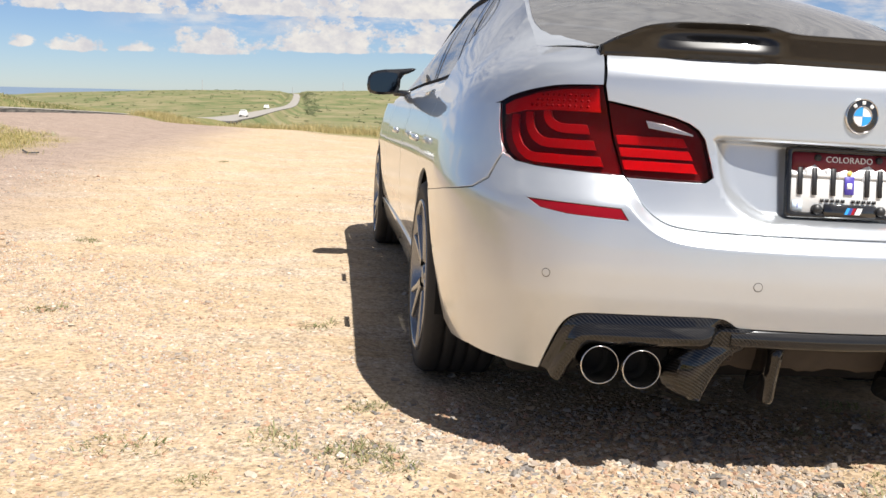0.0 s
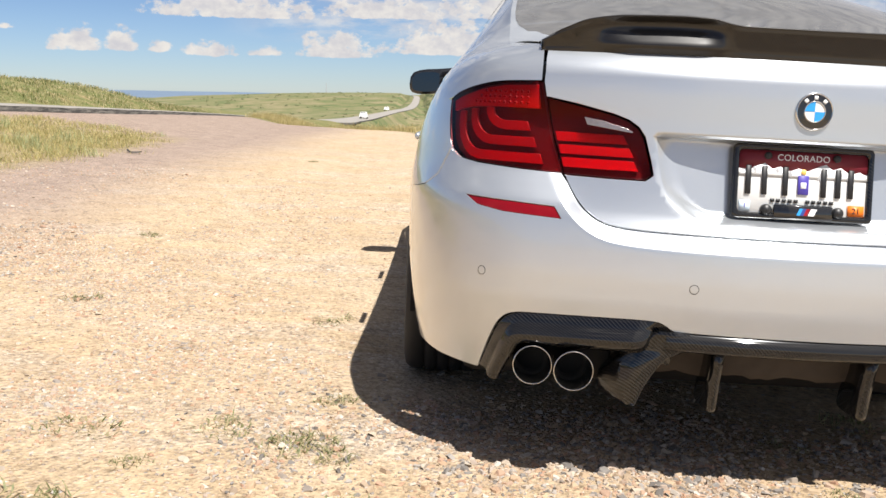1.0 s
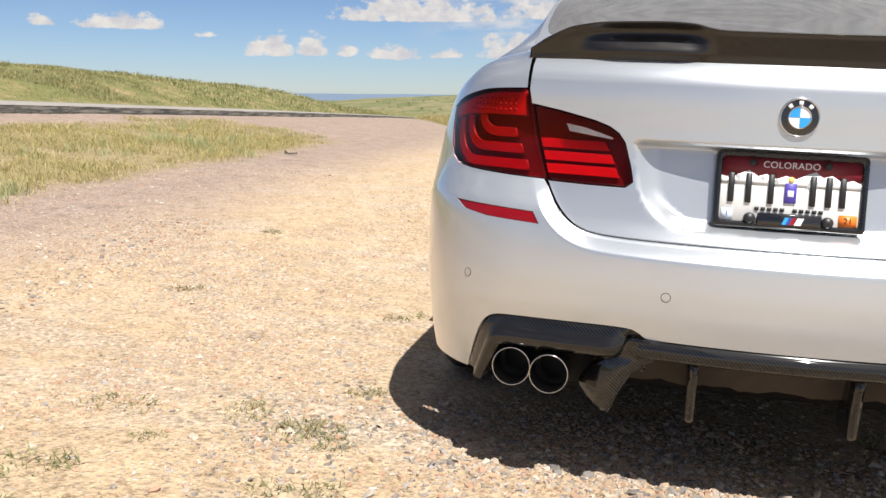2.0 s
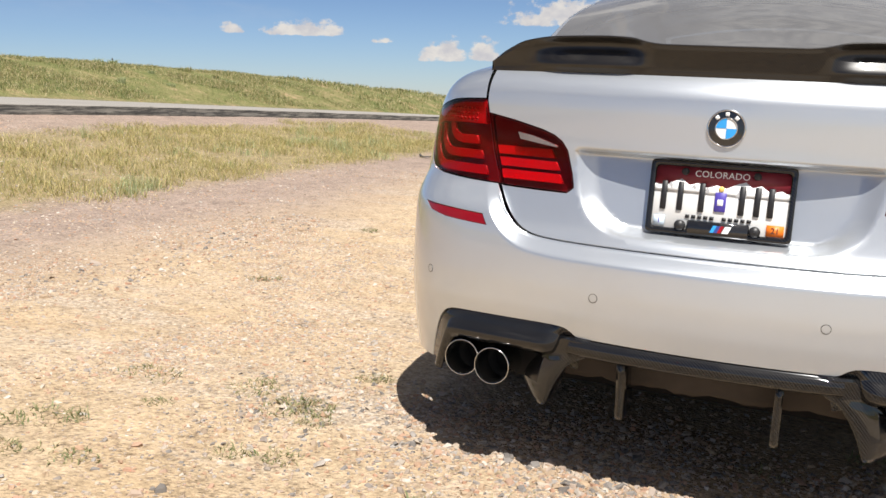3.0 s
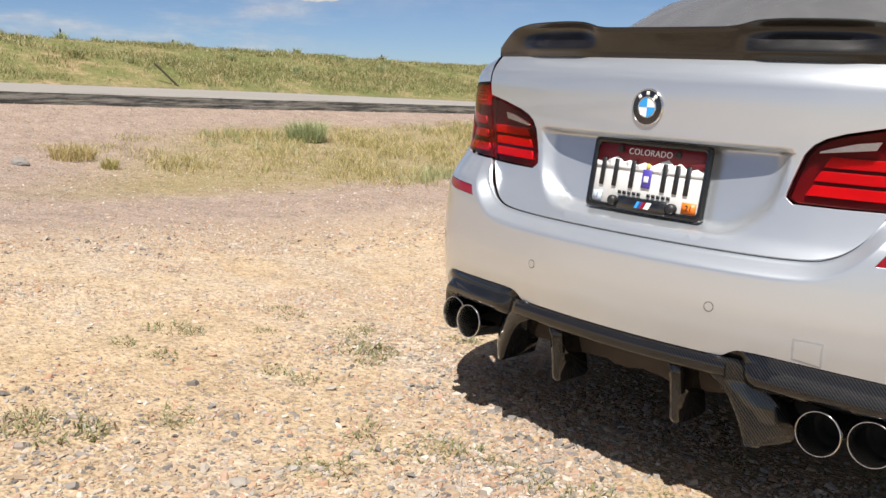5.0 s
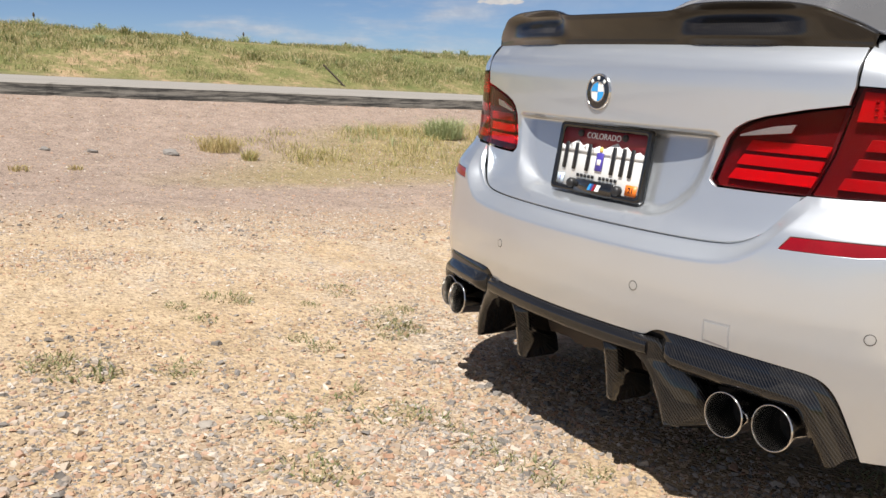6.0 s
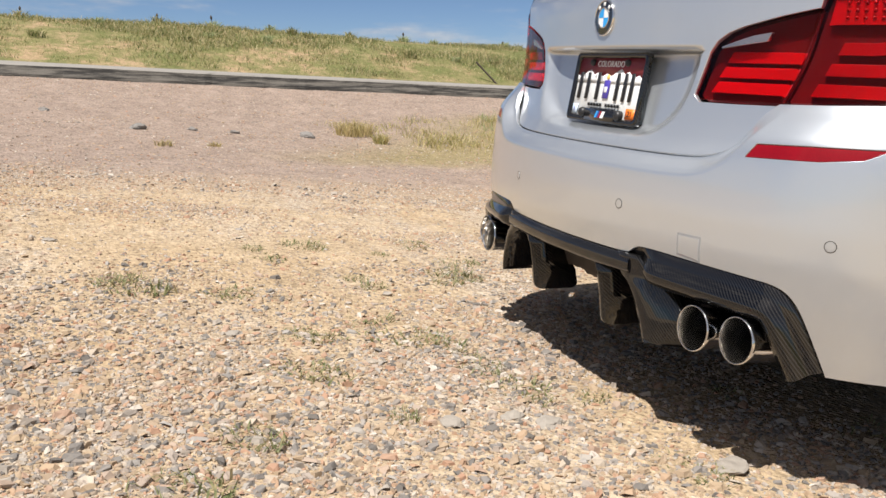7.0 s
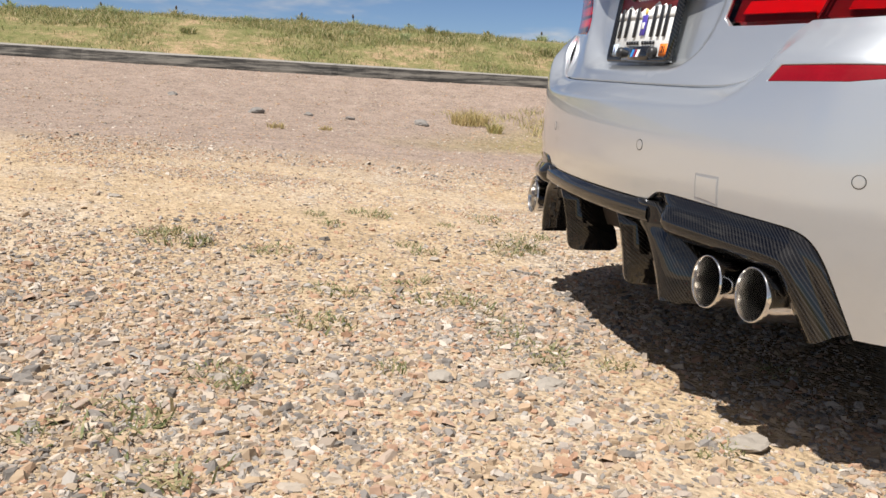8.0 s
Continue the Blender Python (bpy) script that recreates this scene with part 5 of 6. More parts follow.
# wheels
def wheel(x, y, side):
    m = Matrix.Translation((x, y, WHEEL_Z)) @ Matrix.Rotation(radians(90) * side, 4, "Z")
    # the y axis of the lathe runs from the outside inwards
    holder = new("wheel")
    holder.parent = car
    holder.matrix_local = m
    w = 0.262
    tread = [(0.255, 0.012), (0.29, 0.0), (0.318, 0.006), (0.330, 0.022)]
    for k in range(5):
        a = 0.030 + k * 0.042
        tread += [(0.3345, a), (0.3355, a + 0.017), (0.3345, a + 0.033), (0.327, a + 0.035), (0.327, a + 0.040)]
    tread += [(0.3345, 0.238), (0.330, w - 0.02), (0.30, w), (0.255, w - 0.012)]
    part("tyre", lathe(tread, 72), RUBBER, holder, "black low-profile tyre")
    rim_part = part("rim", lathe([(0.262, 0.010), (0.262, 0.002), (0.254, 0.0), (0.246, 0.010), (0.238, 0.06), (0.232, 0.20), (0.245, 0.25)], 64), ALLOY, holder)
    part("brake_disc", lathe([(0.06, 0.10), (0.175, 0.10), (0.175, 0.125), (0.06, 0.125)], 48), CHROME, holder)
    part("hub", lathe([(0.0005, 0.018), (0.030, 0.018), (0.034, 0.026), (0.075, 0.030), (0.078, 0.09)], 36), ALLOY, rim_part)
    for k in range(5):
        for twist in (-0.16, 0.16):
            a = 2 * math.pi * k / 5
            rows = []
            for f in np.linspace(0, 1, 6):
                r = 0.060 + 0.186 * f
                t = a + twist * (0.55 + 0.75 * f)
                c = Vector((r * math.cos(t), 0.022 - 0.012 * f, r * math.sin(t)))
                tang = Vector((-math.sin(t), 0, math.cos(t)))
                h = 0.016 - 0.003 * f
                rows.append([c + tang * h + Vector((0, 0.035, 0)), c + tang * h, c + tang * h * 0.6 - Vector((0, 0.006, 0)), c - tang * h * 0.6 - Vector((0, 0.006, 0)), c - tang * h, c - tang * h + Vector((0, 0.035, 0))])
            bm = sheet(rows)
            bmesh.ops.recalc_face_normals(bm, faces=bm.faces)
            part("spoke", bm, ALLOY, rim_part)


for side in (1, -1):
    for y in (AXLE_R, AXLE_F):
        wheel(side * 0.925, y, side)
    for y in (AXLE_R, AXLE_F):
        rows = [[Vector((side * xx, y + 0.385 * math.cos(a), WHEEL_Z + 0.385 * math.sin(a))) for a in np.linspace(radians(-8), radians(188), 25)] for xx in (0.905, 0.62)]
        part("wheel_liner", sheet(rows), DARK, car)

# door mirrors with pointed upper corners
for side in (1, -1):
    c = Vector((side * 0.955, 3.13, 1.040))
    rows = []
    for d, sc in ((-0.012, 0.93), (-0.006, 1.0), (0.03, 1.0), (0.09, 0.88), (0.13, 0.55), (0.145, 0.15)):
        ring = [(-0.100, -0.035), (-0.092, 0.045), (-0.030, 0.070), (0.07, 0.078), (0.175, 0.092), (0.155, 0.068), (0.088, 0.045), (0.082, -0.050), (0.02, -0.066), (-0.075, -0.066)]
        row = [c + Vector((-side * px * sc, d, pz * sc)) for px, pz in dense(ring, 0.02, 1)]
        rows.append(row + row[:1])
    bm = sheet(rows)
    bmesh.ops.holes_fill(bm, edges=[e for e in bm.edges if e.is_boundary], sides=0)
    bmesh.ops.recalc_face_normals(bm, faces=bm.faces)
    mirror_part = part("door_mirror", bm, GLOSS_BLACK, car, "gloss black door mirror with pointed corner")
    ring = dense([(-0.086, -0.030), (-0.080, 0.036), (-0.026, 0.056), (0.06, 0.058), (0.070, 0.040), (0.066, -0.040), (0.015, -0.052), (-0.066, -0.052)], 0.02, 1)
    bm = bmesh.new()
    bm.faces.new([bm.verts.new(c + Vector((-side * px, -0.0135, pz))) for px, pz in ring])
    bmesh.ops.recalc_face_normals(bm, faces=bm.faces)
    part("mirror_glass", bm, MIRROR_GLASS, mirror_part)
    bm = block((0.14, 0.06, 0.035), tuple(c + Vector((-side * 0.12, 0.05, -0.052))), 0.012)
    part("mirror_arm", bm, GLOSS_BLACK, mirror_part)


# ---- stones, weeds and grasses ----
def build_stone(n, spread):
    at = place(n)
    tone = n.ramp(spread, [(0.0, (0.09, 0.09, 0.092)), (0.15, (0.19, 0.182, 0.178)), (0.28, (0.30, 0.225, 0.16)), (0.45, (0.38, 0.28, 0.185)), (0.56, (0.34, 0.19, 0.125)), (0.66, (0.36, 0.27, 0.21)), (0.78, (0.28, 0.27, 0.26)), (0.90, (0.42, 0.35, 0.275)), (1.0, (0.52, 0.47, 0.42))])
    g = n.noise(at, 180.0, 4.0, 0.7)
    col = n.mix(n.math("MULTIPLY", g, 0.45), tone, n.mix(0.5, tone, (0.50, 0.37, 0.23)))
    return shader(n, col, 0.82, 0.0, g, 0.4, 0.003, Specular_IOR_Level=0.3)


STONE_FIELD = material("mixed_pebbles", lambda n: build_stone(n, n.add("ShaderNodeNewGeometry").outputs["Random Per Island"]))
STONE_SAND = material("sandy_pebbles", lambda n: build_stone(n, n.math("ADD", 0.16, n.math("MULTIPLY", n.add("ShaderNodeNewGeometry").outputs["Random Per Island"], 0.84))))
STONE_LOOSE = material("loose_stone", lambda n: build_stone(n, n.add("ShaderNodeObjectInfo").outputs["Random"]))


def stone_shape(seed):
    """A broken, slightly flattened stone of unit radius with worn edges."""
    bm = bmesh.new()
    rnd = random.Random(seed)
    bmesh.ops.create_cube(bm, size=1.3)
    for v in bm.verts:
        v.co += Vector((rnd.uniform(-0.36, 0.36), rnd.uniform(-0.36, 0.36), rnd.uniform(-0.3, 0.3)))
    bmesh.ops.bevel(bm, geom=bm.edges[:], offset=0.14, segments=1, affect="EDGES")
    bmesh.ops.scale(bm, vec=(rnd.uniform(0.9, 1.35), rnd.uniform(0.6, 0.95), rnd.uniform(0.34, 0.60)), verts=bm.verts)
    return bm


def raw(bm):
    bm.verts.ensure_lookup_table()
    v = np.array([p.co for p in bm.verts])
    f = np.array([[p.index for p in q.verts] for q in bm.faces])
    bm.free()
    return v, f


def chip_shape(seed):
    """A sharp flat chip with eight faces."""
    rnd = random.Random(seed)
    bm = bmesh.new()
    bmesh.ops.create_icosphere(bm, subdivisions=1, radius=0.8)
    bmesh.ops.delete(bm, geom=rnd.sample(bm.verts[:], 5), context="VERTS")
    bmesh.ops.convex_hull(bm, input=bm.verts[:])
    for v in bm.verts:
        v.co += Vector((rnd.uniform(-0.2, 0.2), rnd.uniform(-0.2, 0.2), rnd.uniform(-0.1, 0.1)))
    bmesh.ops.scale(bm, vec=(rnd.uniform(0.9, 1.3), rnd.uniform(0.6, 0.95), rnd.uniform(0.35, 0.6)), verts=bm.verts)
    bmesh.ops.triangulate(bm, faces=bm.faces[:])
    return bm




def shard(seed):
    """A flat broken pebble: an uneven polygon with a smaller, tipped top; open underneath."""
    rnd = random.Random(seed)
    n = rnd.choice((4, 5, 5, 6))
    turn = sorted(rnd.uniform(0, 0.7) + 2 * math.pi * k / n for k in range(n))
    wide, long, high = rnd.uniform(0.55, 0.95), rnd.uniform(0.9, 1.4), rnd.uniform(0.16, 0.42)
    tip = rnd.uniform(-0.5, 0.5)
    low = [(long * math.cos(a), wide * math.sin(a), -0.25) for a in turn]
    top = []
    for x, y, _ in low:
        k = rnd.uniform(0.45, 0.9)
        top.append((x * k, y * k, high + tip * x * 0.5 + rnd.uniform(-0.14, 0.14)))
    faces = [(n, n + k, n + k + 1) for k in range(1, n - 1)]
    for k in range(n):
        j = (k + 1) % n
        faces += [(k, j, n + j), (k, n + j, n + k)]
    return np.array(low + top), np.array(faces)


SHAPES = [shard(100 + k) for k in range(26)] + [raw(chip_shape(60 + k)) for k in range(6)]
rng = np.random.default_rng(7)


def fast_mesh(name, verts, faces, mat):
    me = bpy.data.meshes.new(name)
    nv, nf, k = len(verts), len(faces), faces.shape[1]
    me.vertices.add(nv)
    me.vertices.foreach_set("co", np.ascontiguousarray(verts, dtype=np.float32).ravel())
    me.loops.add(nf * k)
    me.loops.foreach_set("vertex_index", np.ascontiguousarray(faces, dtype=np.int32).ravel())
    me.polygons.add(nf)
    me.polygons.foreach_set("loop_start", np.arange(0, nf * k, k, dtype=np.int32))
    me.update(calc_edges=True)
    me.shade_flat()
    me.materials.append(mat)
    return me


def scatter_stones(name, count, xr, yr, median, spread, keep, label, sink=0.25, biggest=0.03, mat=STONE_FIELD):
    """Many pebbles joined into one mesh."""
    vs, fs, n, made = [], [], 0, 0
    while made < count:
        x, y = rng.uniform(*xr), rng.uniform(*yr)
        if rng.random() > keep(x, y):
            continue
        r = min(biggest, median * math.exp(spread * rng.standard_normal()))
        v, f = SHAPES[rng.integers(len(SHAPES))]
        a, tip = rng.uniform(0, 6.283), rng.normal(0, 0.34)
        ca, sa, ct, st = math.cos(a), math.sin(a), math.cos(tip), math.sin(tip)
        m = np.array([[ca, -sa, 0], [sa, ca, 0], [0, 0, 1]]) @ np.array([[1, 0, 0], [0, ct, -st], [0, st, ct]])
        vs.append(v @ m.T * r + (x, y, surface(x, y) + r * sink))
        fs.append(f + n)
        n += len(v)
        made += 1
    me = fast_mesh(name, np.concatenate(vs), np.concatenate(fs), mat)
    return tagged(new(name, me), label, "gravel", kind="stuff")


def patchy(x, y):
    """Where washed gravel lies on the sand, 0 to 1."""
    p = noise.noise((x * 0.9 + y * 0.3, y * 0.45, 11.0)) + 0.6 * noise.noise((x * 2.3, y * 1.6, 2.0))
    return smooth(p, -0.25, 0.45)


def heap(x, y):
    right = smooth(x + 0.35 * noise.noise((x, y, 3.0)), -1.3, 0.5)
    rim = smooth(1.9 - x, 0.0, 0.5) * smooth(y + 1.75, 0.0, 0.3) * smooth(0.75 - y, 0.0, 0.5) * smooth(x + 1.6, 0.0, 0.5)
    return rim * min(1.0, (0.12 + 0.88 * patchy(x, y)) * (0.25 + 0.75 * right) + 0.35 * smooth(0.2 - y, 0.0, 1.2) * right)


scatter_stones("gravel", 96000, (-1.6, 1.9), (-1.75, 0.75), 0.0045, 0.52, heap, "washed pebbles in grey, tan and rust on sand", 0.22, 0.018)
scatter_stones("gravel", 44000, (-4.2, -1.0), (-2.2, 4.5), 0.0046, 0.45, lambda x, y: (0.10 + 0.9 * patchy(x, y) ** 1.5) * smooth(x + 4.2, 0.0, 1.0) * smooth(-1.0 - x, 0.0, 0.6) * smooth(y + 2.2, 0.0, 0.8) * smooth(4.5 - y, 0.0, 2.0), "fine pebbles strewn over packed sand", 0.08, 0.016, STONE_SAND)
scatter_stones("gravel", 16000, (-5.2, 0.8), (0.6, 9.0), 0.0058, 0.45, lambda x, y: (0.12 + 0.88 * patchy(x, y) ** 1.5) * smooth(x + 5.2, 0.0, 1.5) * smooth(0.8 - x, 0.0, 0.6) * smooth(9.0 - y, 0.0, 3.0), "fine pebbles strewn over packed sand", 0.08, 0.018, STONE_SAND)
scatter_stones("gravel", 26000, (-9.7, -3.2), (-4.5, 9.0), 0.0075, 0.36, lambda x, y: (0.35 + 0.65 * patchy(x, y)) * smooth(-3.2 - x, 0.0, 1.2) * smooth(y + 4.5, 0.0, 1.5) * smooth(9.0 - y, 0.0, 3.0), "reddish crushed stone on the bank below the road", 0.05, 0.020, STONE_SAND)
scatter_stones("gravel", 1500, (-4.2, -2.2), (-2.0, 4.0), 0.0085, 0.40, lambda x, y: 1.0 if abs(x + 3.35 - 0.25 * math.sin(y * 0.9)) < 0.28 + 0.2 * noise.noise((x, y * 2, 1.0)) else 0.0, "pale grey stones along the edge of the sand", biggest=0.035)

# single stones that can be told apart
loose_meshes = []
for k in range(8):
    bm = stone_shape(20 + k)
    me = bpy.data.meshes.new("stone")
    bm.to_mesh(me)
    bm.free()
    me.materials.append(STONE_LOOSE)
    loose_meshes.append(me)
placed = 0
while placed < 280:
    x, y = rng.uniform(-0.9, 1.45), rng.uniform(-1.35, 0.35)
    if rng.random() > heap(x, y) ** 0.5:
        continue
    r = min(0.017, 0.0092 * math.exp(0.30 * rng.standard_normal()))
    ob = new("stone", loose_meshes[placed % 8])
    ob.matrix_world = Matrix.LocRotScale((x, y, surface(x, y) + r * 0.22), Euler((rng.normal(0, 0.15), rng.normal(0, 0.15), rng.uniform(0, 6.28))), (r, r, r * rng.uniform(0.8, 1.1)))
    ob.parent = ground
    placed += 1


def rock_mesh(seed):
    """A weathered lump: a ball broken up by noise, flat underneath."""
    bm = bmesh.new()
    bmesh.ops.create_icosphere(bm, subdivisions=3, radius=1.0)
    for v in bm.verts:
        p = v.co.copy()
        k = 1 + 0.45 * noise.noise(p * 1.1 + Vector((seed * 7.3, 0, 0))) + 0.16 * noise.noise(p * 3.1 + Vector((0, seed * 3.7, 0)))
        v.co = p * k
        v.co.z = max(v.co.z, -0.3)
    me = bpy.data.meshes.new("rock")
    bm.to_mesh(me)
    bm.free()
    me.materials.append(ROCK)
    return me


ROCK = plain("grey_rock", (0.20, 0.185, 0.17), 0.9, grain=30.0, vary=0.5)
PALE_ROCK = plain("pale_rock", (0.30, 0.265, 0.225), 0.9, grain=30.0, vary=0.4)
rock_meshes = [rock_mesh(k) for k in range(4)]
# flat slabs bedded in the gravel, and rocks on the bank
for k, (x, y, r, tall) in enumerate(((0.26, -0.39, 0.040, 0.28), (0.25, -0.25, 0.035, 0.28), (0.30, -0.19, 0.04, 0.3), (0.56, 0.08, 0.055, 0.25), (-0.42, -0.75, 0.03, 0.3), (-1.55, -1.25, 0.03, 0.3))):
    ob = tagged(new("flat_stone", rock_meshes[k % 4].copy()), "flat pale grey stone bedded in the gravel", "stone", "flat stones")
    ob.data.materials[0] = PALE_ROCK
    ob.matrix_world = Matrix.LocRotScale((x, y, surface(x, y) + 0.001), Euler((0.05, 0.03, x * 9)), (r, r * 0.7, r * tall))
for k, (x, y, r) in enumerate(((-6.53, -0.71, 0.075), (-6.64, -0.23, 0.045), (-6.75, 0.86, 0.085), (-6.64, 0.16, 0.045), (-7.4, -1.5, 0.05))):
    ob = tagged(new("rock", rock_meshes[k % 4]), "dark grey rock lying on the gravel bank", "rock", "rocks on the bank")
    ob.matrix_world = Matrix.LocRotScale((x, y, surface(x, y) + r * 0.1), Euler((0.1, 0.0, x * 5)), (r, r * 0.75, r * 0.55))


def build_grass(n, stops, rooted=False):
    r = n.step(n.noise(place(n), 70.0, 2.0, 0.5), 0.25, 0.75) if rooted else n.add("ShaderNodeNewGeometry").outputs["Random Per Island"]
    col = n.ramp(r, stops)
    p = shader(n, col, 0.6, 0.0)
    thin = n.add("ShaderNodeBsdfTranslucent", {"Color": col}).outputs[0]
    return n.add("ShaderNodeMixShader", {0: 0.35, 1: p, 2: thin}).outputs[0]


MEADOW = material("roadside_grass", lambda n: build_grass(n, [(0.0, (0.20, 0.225, 0.075)), (0.25, (0.34, 0.32, 0.115)), (0.6, (0.50, 0.41, 0.17)), (1.0, (0.60, 0.49, 0.26))]))
HILL_GRASS = material("hill_grass", lambda n: build_grass(n, [(0.0, (0.11, 0.15, 0.045)), (0.35, (0.20, 0.225, 0.075)), (0.6, (0.38, 0.335, 0.15)), (1.0, (0.58, 0.49, 0.30))]))
WEED = material("weed_leaf", lambda n: build_grass(n, [(0.0, (0.12, 0.16, 0.06)), (0.4, (0.21, 0.225, 0.10)), (0.7, (0.33, 0.29, 0.15)), (1.0, (0.46, 0.37, 0.21))], True))
SAGE = material("sage_leaf", lambda n: build_grass(n, [(0.0, (0.24, 0.285, 0.12)), (0.5, (0.38, 0.42, 0.21)), (1.0, (0.52, 0.53, 0.32))]))
DRY = material("dry_grass", lambda n: build_grass(n, [(0.0, (0.30, 0.26, 0.10)), (0.5, (0.48, 0.38, 0.17)), (1.0, (0.60, 0.48, 0.25))]))


def blades(base, high, wide, lean, fold=0.5):
    """Vertices and triangles for bent blades of grass, three triangles each."""
    n = len(base)
    a, b = rng.uniform(0, 6.283, n), rng.uniform(0, 6.283, n)
    side = np.stack([np.cos(a), np.sin(a), np.zeros(n)], 1) * (wide / 2)[:, None]
    out = np.stack([np.cos(b), np.sin(b), np.zeros(n)], 1)
    up = np.array([0, 0, 1.0])
    mid = base + out * (lean * high * 0.35)[:, None] + up * (high * 0.6)[:, None]
    tip = base + out * (lean * high)[:, None] + up * (high * (1 - fold * np.minimum(lean, 1.2) * 0.5))[:, None]
    v = np.stack([base - side, base + side, mid - side * 0.7, mid + side * 0.7, tip], 1).reshape(-1, 3)
    k = np.arange(n)[:, None] * 5
    f = np.concatenate([k + [0, 1, 3], k + [0, 3, 2], k + [2, 3, 4]], 0)
    return v, f


def grass_field(name, count, xr, yr, keep, high, wide, mat, label, per=7, clump=0.05, lean=0.5, ground_at=surface):
    pts, hs = [], []
    while len(pts) < count:
        x, y = rng.uniform(*xr), rng.uniform(*yr)
        k = keep(x, y)
        if rng.random() > k:
            continue
        h = high * rng.uniform(0.55, 1.25) * (0.6 + 0.4 * k)
        for _ in range(per):
            px, py = x + rng.normal(0, clump), y + rng.normal(0, clump)
            pts.append((px, py, ground_at(x, y) - 0.01))
            hs.append(h * rng.uniform(0.5, 1.15))
    pts, hs = np.array(pts), np.array(hs)
    v, f = blades(pts, hs, wide * rng.uniform(0.6, 1.4, len(pts)), np.abs(rng.normal(lean, 0.25, len(pts))))
    return tagged(new(name, fast_mesh(name, v, f, mat)), label, "grass", kind="stuff")


def verge(x, y):
    """Grass strip between the lay-by and the road."""
    near = bend([(-2, -9.6), (0.8, -8.3), (1.6, -6.9), (2.6, -5.6), (4.0, -4.95), (7, -5.1), (10.5, -4.75), (12.5, -5.3), (15, -7.0)], y)
    far = bend([(-2, -7.0), (1, -7.6), (3, -8.3), (6, -8.7), (12, -9.0), (15, -8.6)], y)
    edge = min(near - x, x - far) + 0.35 * noise.noise((x * 1.5, y * 1.5, 0.0))
    if y > 14.5 or edge < 0:
        return 0.0
    thin = smooth(noise.noise((x * 0.9, y * 0.9, 5.0)) + 0.5 * noise.noise((x * 2.5, y * 2.5, 9.0)), -0.55, 0.25)
    return smooth(edge, 0.0, 0.35) * (0.12 + 0.88 * thin)


grass_field("verge_grass", 36000, (-9.4, -4.4), (0.6, 14.5), verge, 0.115, 0.0055, MEADOW, "patchy yellow-green roadside grass", per=9, clump=0.07, lean=0.85)
grass_field("verge_grass", 1800, (-9.4, -4.4), (0.6, 14.5), lambda x, y: verge(x, y) * smooth(noise.noise((x * 0.7, y * 0.7, 15.0)), 0.05, 0.3), 0.19, 0.006, SAGE, "green bunches in the roadside grass", per=22, clump=0.05, lean=0.45)


def beyond(x, y):
    if x > ROAD_NEAR - ROAD_WIDE - 0.25:
        return 0.0
    bare = noise.noise((x * 0.35, y * 0.35, 21.0)) + 0.5 * noise.noise((x * 1.1, y * 1.1, 23.0))
    return 0.12 + 0.88 * smooth(bare, -0.30, 0.20)


grass_field("hill_grass", 150000, (-25.5, -17.4), (-10, 34), beyond, 0.15, 0.012, HILL_GRASS, "green and straw-coloured grass on the bank past the road", per=10, clump=0.12, lean=0.8)
grass_field("hill_grass", 16000, (-25.5, -17.4), (34, 70), beyond, 0.22, 0.03, HILL_GRASS, "green and straw-coloured grass on the bank past the road", per=8, clump=0.2, lean=0.5)


def end_verge(x, y):
    e = (y + 1.6 * x - 19.3) * 0.6 + 1.2 * noise.noise((x * 0.4, y * 0.4, 2.0))
    return smooth(e, 0.0, 0.8) * (1 - smooth(e, 2.5, 6.0)) * (1 if x > -9.3 else 0)


grass_field("tall_grass", 26000, (-9, 9), (8, 46), end_verge, 0.27, 0.010, DRY, "tall straw-coloured grass at the end of the lay-by", per=9, clump=0.14, lean=0.35)


def weed_mesh(seed, count, reach, high, mat, flat_lean=0.9):
    global rng
    keep, rng = rng, np.random.default_rng(seed)
    r = reach * np.sqrt(rng.random(count)) * 0.55
    a = rng.uniform(0, 6.283, count)
    base = np.stack([r * np.cos(a), r * np.sin(a) * 0.6, np.full(count, -0.004)], 1)
    v, f = blades(base, high * rng.uniform(0.4, 1.2, count), 0.0042 * rng.uniform(0.6, 1.6, count), np.abs(rng.normal(flat_lean, 0.5, count)), 0.7)
    rng = keep
    root = len(v)
    k = np.arange(count)[:, None] * 5
    v = np.concatenate([v, [[0.0, 0.0, -0.03]]])
    f = np.concatenate([f, np.concatenate([k, k + 1, np.full((count, 1), root)], 1)])
    return fast_mesh("weed", v, f, mat)


weeds = [weed_mesh(40 + k, 64 + 20 * (k % 3), 0.14 + 0.02 * k, 0.023 + 0.004 * (k % 3), WEED, 1.5) for k in range(6)]
WEEDS = [(0.21, -0.49), (0.70, -0.89), (0.28, -0.82), (-0.42, -0.59), (-0.35, -0.28), (0.08, -0.16), (0.16, 0.0), (-0.08, -0.62), (-0.96, -1.03), (-0.81, -0.74), (0.57, 0.0), (0.52, -1.0), (-1.10, -0.24),
         (-1.56, -0.52), (-1.18, 0.15), (-1.41, -0.49), (-0.85, -0.72), (-0.88, -0.98), (-0.98, -0.20), (-1.05, 0.09), (-1.11, 0.60), (-0.53, -0.35), (-0.28, -0.25), (-0.10, -0.18), (-0.37, -0.54),
         (-2.40, 1.90), (-1.10, 0.21), (-1.27, 1.71), (-1.73, 0.20), (-1.36, 0.26), (-1.51, -0.02), (-2.69, 3.69), (-2.6, 10.0), (0.15, 0.39), (0.45, 0.62), (-1.66, -0.30)]
